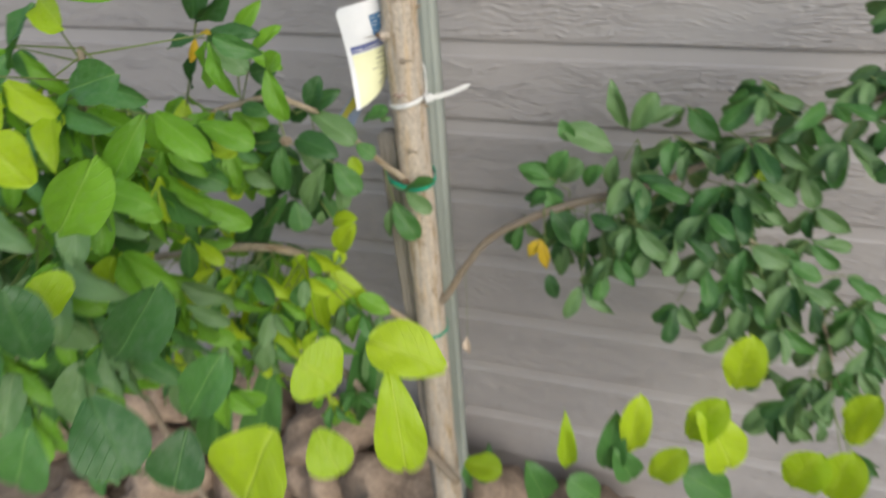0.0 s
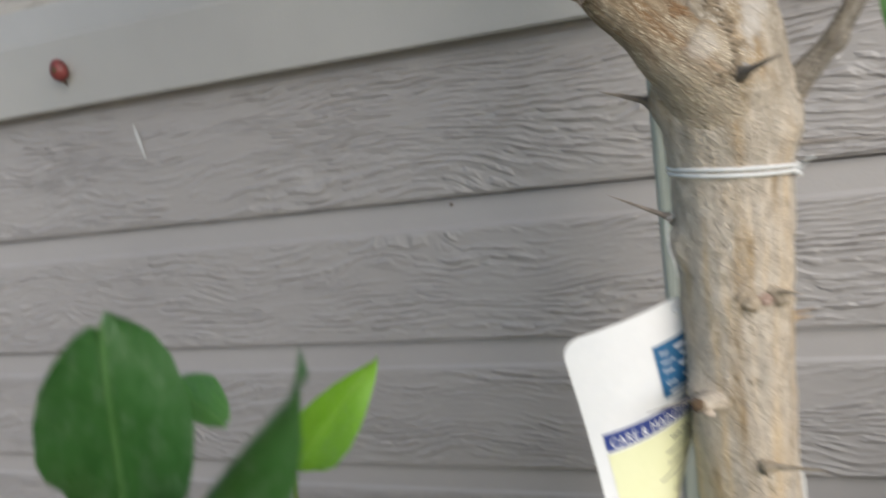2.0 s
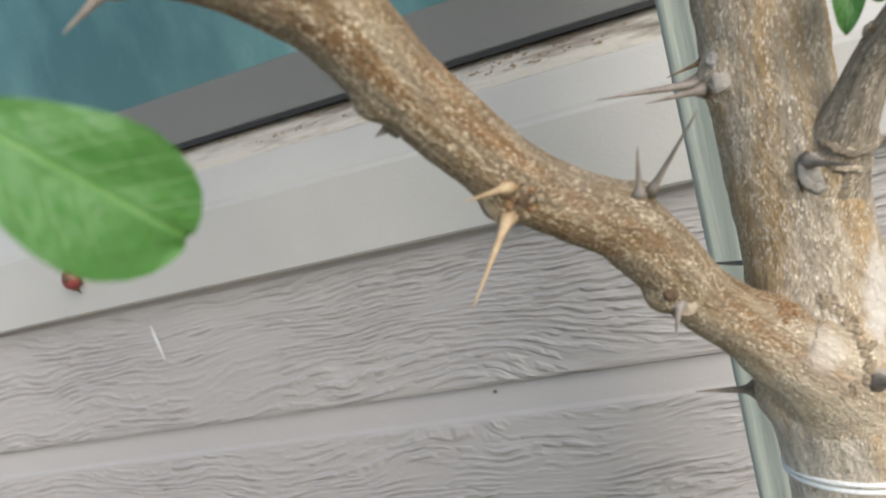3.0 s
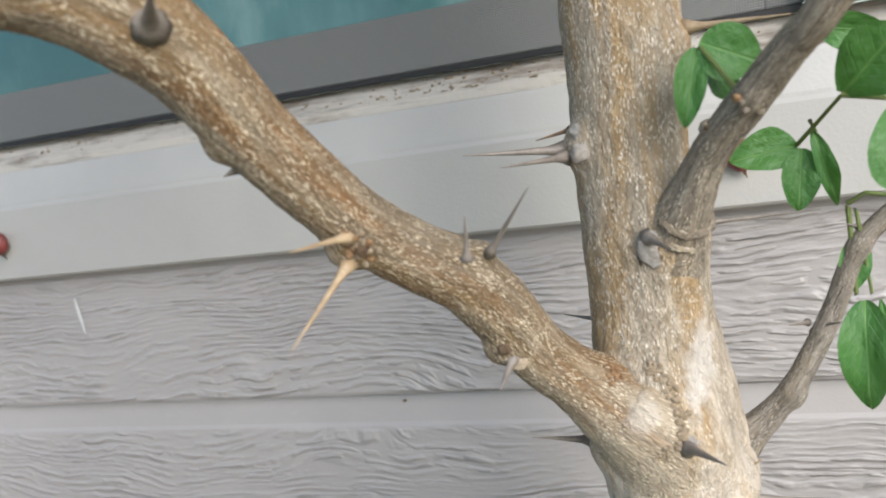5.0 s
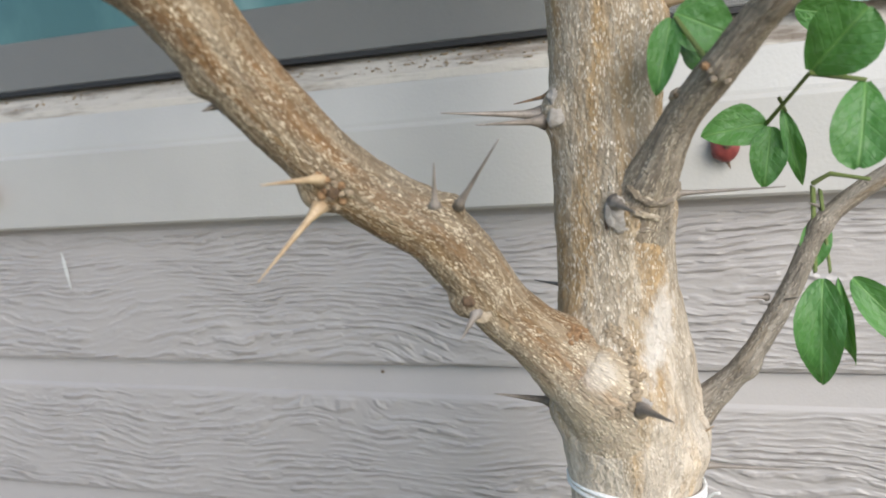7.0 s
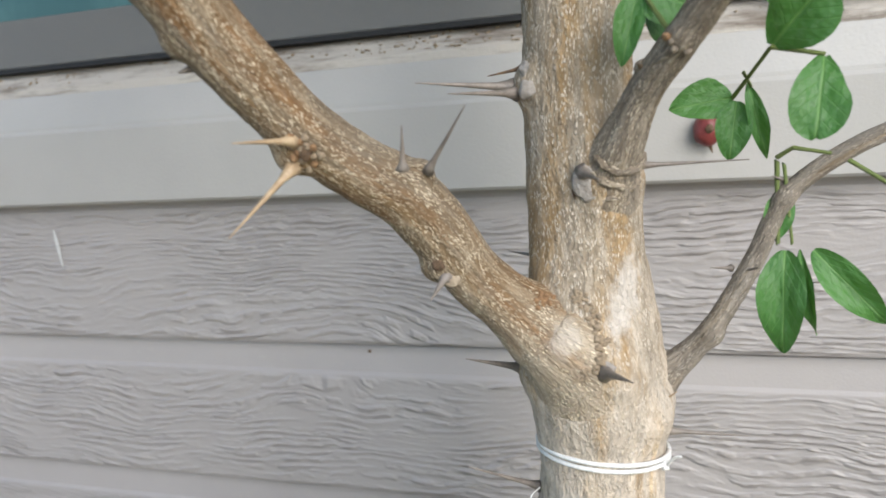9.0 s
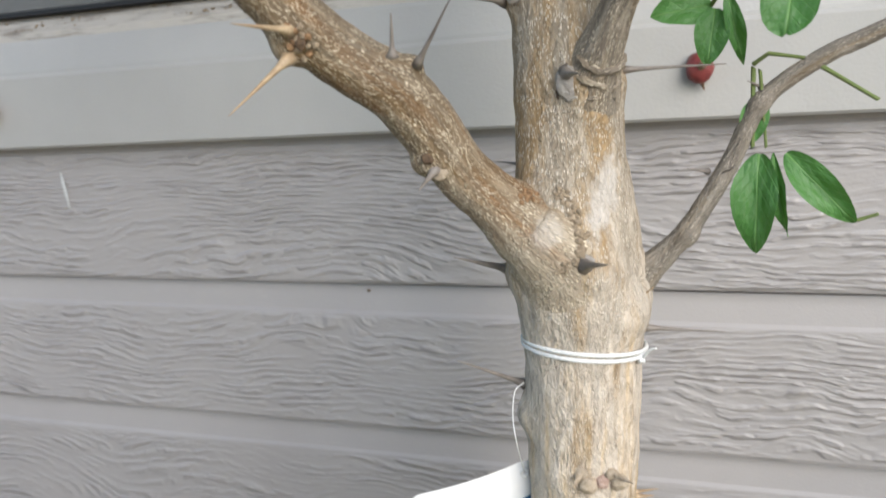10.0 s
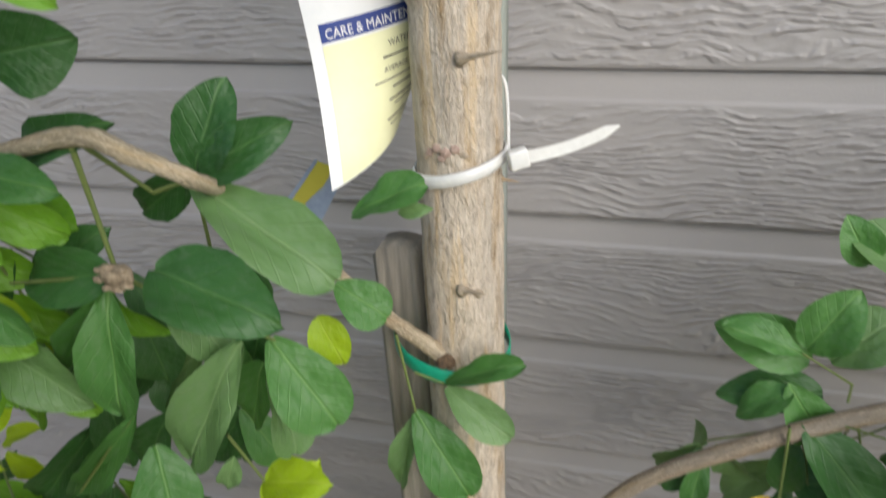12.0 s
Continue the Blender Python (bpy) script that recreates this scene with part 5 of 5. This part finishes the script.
# wrinkled collar rings at the foot of the side branch
limb_rows = spline([Vector(q) for q in LIMB_R], 10)
for k, i in enumerate((9, 11, 12, 14, 16, 19)):
    c, r = limb_rows[i].to_3d(), limb_rows[i].w
    way = (limb_rows[i + 2].to_3d() - limb_rows[i - 2].to_3d()).normalized()
    way = (way + Vector((0.16 * math.sin(k * 2.1), 0, 0.12 * math.cos(k * 3.3)))).normalized()
    u = way.orthogonal().normalized()
    w = way.cross(u)
    ring = [c + (u * math.cos(a) + w * math.sin(a)) * (r - 0.0003) * (1 + 0.06 * math.sin(3 * a + k)) + way * 0.0007 * math.sin(2 * a + k * 1.7) for a in [6.2832 * q / 14 for q in range(15)]]
    part("collar", tube(bmesh.new(), [(*q, 0.0014) for q in ring], 10, 4, 0.7, 420), LIMB, limb)
for k in range(12):
    a, r = k * 2.4, 0.0008 + 0.0003 * k
    at = Vector((-0.1585, 0.7865, 0.8235)) + Vector((r * math.cos(a), -0.0008 + 0.3 * r * math.cos(a), 0.8 * r * math.sin(a)))
    part("bark_scar", lump(bmesh.new(), at, (0.0011, 0.0009, 0.0010), 120 + k), (RUST, LIMB, CORK)[k % 3], limb)
stub = part("pruned_stub", tube(bmesh.new(), [(-0.190, 0.808, 0.6150, 0.0042), (-0.1960, 0.8010, 0.6172, 0.0036), (-0.2000, 0.7960, 0.6185, 0.0032)], 14, 5, 0.08, 300), BARK, tree, "short pruned twig stub with a dark end")
scar(tree, (-0.2012, 0.7946, 0.6190), (0.0024, 0.0018, 0.0024), DARK_SCAR, 21, snug=False)
scar(tree, (-0.1975, 0.7985, 0.6135), (0.0020, 0.0012, 0.0010), SHELL, 22, snug=False)


# ---- ties, tape and tag on the trunk ----
def band(centre, rx, ry, height, thick, tilt=(0, 0), around=48, spread=0.0):
    """A flat strap round an ellipse."""
    bm = bmesh.new()
    rings = []
    for k in range(around):
        a = 2 * math.pi * k / around
        x, y = math.cos(a), math.sin(a)
        z = centre[2] + tilt[0] * x + tilt[1] * y
        h = height / 2 * (1 + spread * noise.noise((x * 2, y * 2, centre[2] * 30)))
        ring = []
        for d, s in ((0, -1), (0, 1), (thick, 0.8), (thick, -0.8)):
            ring.append(bm.verts.new((centre[0] + (rx + d) * x, centre[1] + (ry + d) * y, z + s * h)))
        rings.append(ring)
    for k in range(around):
        n = rings[(k + 1) % around]
        for i in range(4):
            j = (i + 1) % 4
            bm.faces.new((rings[k][i], rings[k][j], n[j], n[i]))
    return bm


zip_tie = thing("cable_tie", (-0.184, 0.82, 0.541), "translucent white nylon cable tie strapped round the trunk", "cable tie")
part("strap", band((-0.1850, 0.8205, 0.5410), 0.0200, 0.0205, 0.0062, 0.0011, (0.0045, 0.0015)), NYLON, zip_tie)
bm = bmesh.new()
box(bm, (-0.0042, -0.0030, -0.0042), (0.0042, 0.0030, 0.0042), 0.0010)
bmesh.ops.transform(bm, matrix=pose(-0.1580, 0.8130, 0.5462, 0, -12, 25), verts=bm.verts)
part("head", bm, NYLON, zip_tie, "square locking head")
bm = bmesh.new()
rows = []
for i in range(15):
    t = i / 14
    c = Vector((-0.1575 + 0.0395 * t, 0.8130 + 0.0240 * t, 0.5462 + 0.0085 * t - 0.002 * math.sin(math.pi * t)))
    h = 0.0029 * (1 if t < 0.86 else max(0.15, (1 - t) / 0.14 * 0.8 + 0.2))
    rows.append([bm.verts.new(c + Vector(d)) for d in ((-0.0005, -0.0005, h), (-0.0005, -0.0005, -h), (0.0005, 0.0005, -h), (0.0005, 0.0005, h))])
for a, b in zip(rows, rows[1:]):
    for k in range(4):
        bm.faces.new((a[k], a[(k + 1) % 4], b[(k + 1) % 4], b[k]))
bm.faces.new(rows[0])
bm.faces.new(rows[-1])
part("tail", bm, NYLON, zip_tie, "tapered loose tail", False)

string_tie = thing("string_tie", (-0.184, 0.82, 0.697), "white string knotted twice round the trunk", "string")
for dz, tip in ((0.0, -0.0030), (-0.0016, -0.0025)):
    pts = []
    for k in range(25):
        a = 2 * math.pi * k / 24
        pts.append((-0.1838 + 0.0212 * math.cos(a), 0.82 + 0.0212 * math.sin(a), 0.6988 + dz - 0.0014 * math.cos(a) + tip * math.sin(a), 0.00075))
    part("string", tube(bmesh.new(), pts, 8, 3, 0.1, 900), TWINE, string_tie)
part("knot", lump(bmesh.new(), (-0.1640, 0.8115, 0.6965), (0.0014, 0.0014, 0.0018), 3.0), TWINE, string_tie)
part("string_end", tube(bmesh.new(), [(-0.1635, 0.8110, 0.6965, 0.0005), (-0.161, 0.809, 0.7005, 0.0005), (-0.1590, 0.808, 0.7015, 0.0004)], 6, 4, 0.1, 900), TWINE, string_tie)

loop_string = thing("string_loop", (-0.165, 0.825, 0.545), "thin white string looped above the cable tie", "string")
part("string", tube(bmesh.new(), [(-0.1640, 0.824, 0.545, 0.0008), (-0.1645, 0.826, 0.560, 0.0008), (-0.1660, 0.828, 0.574, 0.0008), (-0.1720, 0.836, 0.577, 0.0008), (-0.1800, 0.842, 0.570, 0.0008)], 8, 6, 0.05, 900), TWINE, loop_string)

tape_a = thing("tie_tape", (-0.19, 0.82, 0.445), "bright green plastic tape tying the trunk to the wooden stake", "tape")
part("tape_band", band((-0.1925, 0.825, 0.4450), 0.0290, 0.0262, 0.0085, 0.0006, (-0.0050, 0.0050), 48, 0.25), TAPE, tape_a)
tape_b = thing("tie_tape", (-0.185, 0.82, 0.217), "thin green plastic tape wrapped round the lower trunk", "tape")
part("tape_band", band((-0.1850, 0.822, 0.2170), 0.0225, 0.0235, 0.0055, 0.0006, (0.001, 0.001), 48, 0.25), TAPE, tape_b)


def plank(x_top, x_low, y0, y1, z0, z1, width, mat, name, label, category, grooves):
    """An upright stake with a rounded head and long shallow grooves on its face."""
    bm = bmesh.new()
    cols, rows = 24, 30
    front, back = [], []
    for j in range(rows + 1):
        t = j / rows
        z = z0 + (z1 - z0) * t
        xm = x_low + (x_top - x_low) * t
        fr, br = [], []
        for i in range(cols + 1):
            s = 2 * i / cols - 1
            z_cap = z - (0.0035 * s * s + 0.003 * max(0, abs(s) - 0.75) * 4 if j == rows else 0)
            dip = 0.0011 * (0.5 + 0.5 * math.cos(s * math.pi * grooves)) + 0.0004 * noise.noise((i * 0.9, z * 14, 1))
            edge = 0.002 * max(0, abs(s) - 0.85) / 0.15
            fr.append(bm.verts.new((xm + s * width / 2, y0 + dip + edge, z_cap)))
            br.append(bm.verts.new((xm + s * width / 2, y1 - edge, z_cap)))
        front.append(fr)
        back.append(br)
    for j in range(rows):
        for i in range(cols):
            bm.faces.new((front[j][i], front[j][i + 1], front[j + 1][i + 1], front[j + 1][i]))
            bm.faces.new((back[j][i], back[j + 1][i], back[j + 1][i + 1], back[j][i + 1]))
        for i in (0, cols):
            bm.faces.new((front[j][i], front[j + 1][i], back[j + 1][i], back[j][i]))
    for j in (0, rows):
        for i in range(cols):
            bm.faces.new((front[j][i], back[j][i], back[j][i + 1], front[j][i + 1]))
    ob = thing(name, (x_low, (y0 + y1) / 2, GROUND), label, category)
    part("board", bm, mat, ob)
    return ob


plank(-0.2205, -0.190, 0.826, 0.846, GROUND - 0.05, 0.493, 0.0250, OLD_WOOD, "wooden_stake", "weathered grey grooved wooden stake tied beside the trunk", "stake", 4)
plank(-0.1962, -0.2020, 0.905, 0.930, GROUND - 0.05, 1.15, 0.0340, STAKE, "garden_stake", "pale green weathered square stake standing behind the trunk", "stake", 3)

tag = thing("plant_tag", (-0.22, 0.80, 0.60), "curled white and yellow plastic plant care tag hung on the trunk", "tag")
TAG_W, TAG_H = 0.054, 0.112


def on_tag(u, v, lift=0.0):
    """A place on the curled tag: u across, v down, both 0 to 1."""
    left = Vector((-0.2485 + 0.0165 * v, 0.799 - 0.013 * v + 0.006 * math.sin(math.pi * v), 0.6425 - 0.1050 * v))
    out = Vector((0, 0, 0))
    steps = 8
    for k in range(steps):
        w = u * (k + 0.5) / steps
        a = radians(8 + 46 * max(0, v - 0.30) ** 1.15 + 34 * w + 30 * v * w)
        out += Vector((math.cos(a), math.sin(a), math.tan(radians(11.5 - 3 * v + 28 * max(0, v - 0.6))))) * (u / steps) * TAG_W * 0.96
    n = Vector((math.sin(radians(14 + 55 * v)), -math.cos(radians(14 + 55 * v)), 0.0))
    return left + out + n * lift


def tag_piece(name, u0, u1, v0, v1, mat, lift, label="", corner=0.0, parent=None):
    bm = bmesh.new()
    nu, nv = 14, 30
    grid = []
    for j in range(nv + 1):
        row = []
        for i in range(nu + 1):
            u, v = u0 + (u1 - u0) * i / nu, v0 + (v1 - v0) * (j / nv) ** (1.8 if corner else 1.0)
            if corner:
                d = max(0, corner - v * TAG_H)
                pull = corner - math.sqrt(max(0, corner * corner - d * d))
                u = u0 + pull / TAG_W + (u1 - u0 - 2 * pull / TAG_W) * i / nu
            row.append(bm.verts.new(on_tag(u, v, lift)))
        grid.append(row)
    for j in range(nv):
        for i in range(nu):
            bm.faces.new((grid[j][i], grid[j][i + 1], grid[j + 1][i + 1], grid[j + 1][i]))
    return part(name, bm, mat, parent or tag, label)


def tag_bars(parent, rows, mat, lift):
    """Lines of small print, drawn as plain bars."""
    bm = bmesh.new()
    for u0, u1, v, h in rows:
        cells = 5
        for i in range(cells):
            a, b = u0 + (u1 - u0) * i / cells, u0 + (u1 - u0) * (i + 1) / cells
            bm.faces.new([bm.verts.new(on_tag(x, y, lift)) for x, y in ((a, v - h / 2), (b, v - h / 2), (b, v + h / 2), (a, v + h / 2))])
    return part("small_print", bm, mat, parent, "", False)


def tag_text(parent, words, u, v, height, mat, lift, squeeze=1.0):
    """Printed words laid onto the curl; u, v: the lower left corner; height in metres."""
    curve = bpy.data.curves.new("words", "FONT")
    curve.body, curve.size, curve.resolution_u = words, 1.0, 3
    holder = new("words", curve)
    me = bpy.data.meshes.new_from_object(holder.evaluated_get(bpy.context.evaluated_depsgraph_get()))
    bpy.data.objects.remove(holder)
    bpy.data.curves.remove(curve)
    for vert in me.vertices:
        x, y = vert.co.x * height / 0.7 * squeeze, vert.co.y * height / 0.7
        vert.co = on_tag(u + x / TAG_W, v - y / TAG_H, lift)
    me.name = "print"
    me.materials.clear()
    me.materials.append(mat)
    ob = new("print", me)
    return adopt(ob, parent)


card = tag_piece("card", 0.0, 1.0, 0.0, 1.0, CARD, 0.0, "", 0.008)
tag_piece("yellow_panel", 0.10, 1.0, 0.470, 0.995, CARD_YELLOW, 0.00025, "pale yellow printed panel")
banner = tag_piece("blue_banner", 0.10, 1.0, 0.390, 0.460, CARD_BLUE, 0.0003, "dark blue printed banner")
tag_text(banner, "CARE & MAINTENANCE", 0.135, 0.449, 0.0042, WHITE_INK, 0.0006, 0.80)
panel = tag_piece("blue_panel", 0.62, 1.0, 0.14, 0.35, CARD_TEAL, 0.0003, "steel blue printed panel")
for words, v in (("For", 0.185), ("more", 0.220), ("free", 0.255), ("Visit", 0.305)):
    tag_text(panel, words, 0.66, v, 0.0022, WHITE_INK, 0.0006, 0.9)
tag_bars(panel, [(0.79, 0.97, 0.176, 0.014), (0.83, 0.97, 0.211, 0.014), (0.80, 0.97, 0.246, 0.014), (0.82, 0.97, 0.296, 0.014), (0.68, 0.95, 0.335, 0.012)], WHITE_INK, 0.0006)
tag_text(card, "WATER", 0.62, 0.535, 0.0028, INK, 0.0006, 0.85)
tag_text(card, "AVERAGE", 0.56, 0.635, 0.0026, INK, 0.0006, 0.85)
tag_bars(card, [(0.56, 0.92, 0.572, 0.007), (0.46, 0.92, 0.672, 0.006), (0.64, 0.92, 0.715, 0.008), (0.60, 0.92, 0.77, 0.008), (0.66, 0.92, 0.80, 0.006), (0.58, 0.92, 0.86, 0.008), (0.62, 0.92, 0.89, 0.006)], INK, 0.0006)
bm = bmesh.new()
grid = []
for j in range(9):
    t = j / 8
    a = Vector((-0.268, 0.85, 0.528)).lerp(Vector((-0.303, 0.848, 0.486)), t)
    b = Vector((-0.250, 0.846, 0.524)).lerp(Vector((-0.277, 0.838, 0.476)), t)
    grid.append([bm.verts.new(a.lerp(b, i / 8) + Vector((0, 0.004 * math.sin(math.pi * t), 0))) for i in range(9)])
for j in range(8):
    for i in range(8):
        bm.faces.new((grid[j][i], grid[j][i + 1], grid[j + 1][i + 1], grid[j + 1][i]))
flap = part("folded_flap", bm, CARD_BACK, tag, "grey-blue printed lower flap")
bm = bmesh.new()
for j in range(8):
    row = []
    for t in (j / 8, (j + 1) / 8):
        a = Vector((-0.268, 0.85, 0.528)).lerp(Vector((-0.303, 0.848, 0.486)), t)
        b = Vector((-0.250, 0.846, 0.524)).lerp(Vector((-0.277, 0.838, 0.476)), t)
        for i in (0.12, 0.55 + 0.1 * math.sin(9 * t)):
            row.append(bm.verts.new(a.lerp(b, i) + Vector((0, 0.004 * math.sin(math.pi * t) - 0.0006, 0))))
    bm.faces.new((row[0], row[1], row[3], row[2]))
part("gold_stripe", bm, CARD_GOLD, flap, "mustard yellow printed stripe")
bm = bmesh.new()
tube(bm, [(*(on_tag(0.88, 0.045, 0.001) + Vector((0.0014 * math.cos(a), 0, 0.0014 * math.sin(a)))), 0.0005) for a in [k * 0.6283 for k in range(11)]], 6, 2, 0.0)
part("eyelet", bm, TWINE, tag)
part("hanger", tube(bmesh.new(), [(*on_tag(0.88, 0.04, 0.0008), 0.0002), (-0.2045, 0.799, 0.668, 0.0002), (-0.2062, 0.802, 0.676, 0.0002), (-0.2065, 0.808, 0.683, 0.0002), (-0.204, 0.812, 0.685, 0.0002)], 6, 8, 0.0), TWINE, tag, "thin clear hanging thread")


# ---- small things on the wall ----
def screw_cap(at, name_label):
    cap = thing("red_berry", at, name_label, "berry", "red berries on the window trim")
    part("berry", lump(bmesh.new(), (at[0], at[1] - 0.005, at[2]), (0.0078, 0.0060, 0.0092), at[0] * 9, 0.12), RED, cap)
    part("calyx", lump(bmesh.new(), (at[0] + 0.001, at[1] - 0.0108, at[2] + 0.001), (0.0022, 0.0012, 0.0024), 5.0), DARK_SCAR, cap, "dark dried calyx")
    part("berry_tip", curved_cone(bmesh.new(), (at[0] + 0.001, at[1] - 0.004, at[2] - 0.008), (at[0] + 0.003, at[1] - 0.003, at[2] - 0.0135), 0.0014), DARK_SCAR, cap)
    return cap


screw_cap((-0.676, 1.0420, 0.788), "shrivelled dark red berry stuck to the cream trim")
screw_cap((-0.141, 1.0420, 0.7875), "round dull red berry stuck to the cream trim")
bm = bmesh.new()
rows = []
for j in range(9):
    t = j / 8
    w = 0.0017 * math.sin(math.pi * (0.12 + 0.8 * t)) * (1 + 0.4 * noise.noise((0, t * 6, 0)))
    z = 0.736 - 0.030 * t
    rows.append([bm.verts.new((-0.6350 + 0.003 * t + s * w, 1.0560, z)) for s in (-1, 1)])
for a, b in zip(rows, rows[1:]):
    bm.faces.new((a[0], a[1], b[1], b[0]))
part("paint_scuff", bm, CHALK, wall, "short white scuff mark on the siding", False)
for x, z in ((-0.372, 0.6445), (0.35, -0.05)):
    part("nail_hole", lump(bmesh.new(), (x, 1.0605, z - 0.004), (0.0013, 0.0007, 0.0011), x * 7), DARK_SCAR, wall)


HUB = (-0.269, 0.695, 0.542)
# dry crumbs of dirt gathered on the window ledge
crumbs = bmesh.new()
for k in range(260):
    x = crumb_rng.choice((-0.62, -0.47, -0.33, -0.30, -0.27, -0.16)) + crumb_rng.gauss(0, 0.03)
    y = 1.0525 + 0.015 * crumb_rng.random() ** 1.6
    s = 0.0003 + 0.0009 * crumb_rng.random() ** 2
    if x < -0.11:
        lump(crumbs, (x, y, 0.8470 + (y - 1.0512) * 0.745), (s * 1.5, s, s * 0.7), k * 1.3, 0.6, 1)
dirt = part("dirt_crumbs", crumbs, CORK)
tagged(dirt, "dry brown dirt crumbs scattered on the vinyl ledge", "dirt", kind="stuff")
scar(left_high, HUB, (0.0055, 0.0040, 0.0038), CORK, 30, "shrivelled brown bud where leaf stalks meet")
for k in range(9):
    a = k * 2.4
    scar(left_high, (HUB[0] + 0.005 * math.cos(a), HUB[1] - 0.002, HUB[2] + 0.004 * math.sin(a)), (0.0026, 0.0014, 0.0010), CORK, 50 + k)


# ---- stones at the foot of the wall ----
def stone(at, size, seed, turn):
    bm = lump(bmesh.new(), (0, 0, 0), size, seed, 0.45)
    for v in bm.verts:
        reach = max(abs(v.co[i]) / size[i] for i in range(3))
        v.co *= (v.co.length / (reach * Vector(size).length * 0.62)) ** -0.35 if reach else 1
        v.co.z = max(v.co.z, -size[2] * 0.7)
    ob = new("rock", finish_mesh("rock", bm, ROCK))
    ob.matrix_basis = pose(*at, 8 * math.sin(seed), 10 * math.cos(seed * 2), turn)
    return tagged(ob, "rough tan landscape rock lying against the house wall", "rock", "rocks along the wall")


for i in range(9):
    w = 0.096 + 0.03 * math.sin(i * 2.3)
    stone((-1.35 + 0.172 * i, 0.93 + 0.03 * math.sin(i * 1.7), GROUND + 0.085), (w, 0.095, 0.125 + 0.03 * math.cos(i)), i * 3.1 + 1, 24 * math.sin(i * 1.3))
for i in range(6):
    w = 0.08 + 0.025 * math.sin(i * 1.9 + 1)
    stone((-1.22 + 0.19 * i, 0.955 + 0.02 * math.sin(i * 2.7), GROUND + 0.235), (w, 0.075, 0.075 + 0.015 * math.cos(i * 2)), i * 2.3 + 40, 40 * math.sin(i * 2.1))
for i in range(7):
    stone((-1.0 + 0.15 * i, 0.79 + 0.03 * math.sin(i * 2.2), GROUND + 0.035), (0.06 + 0.02 * math.sin(i * 3), 0.06, 0.055), i * 1.7 + 80, 50 * math.sin(i))
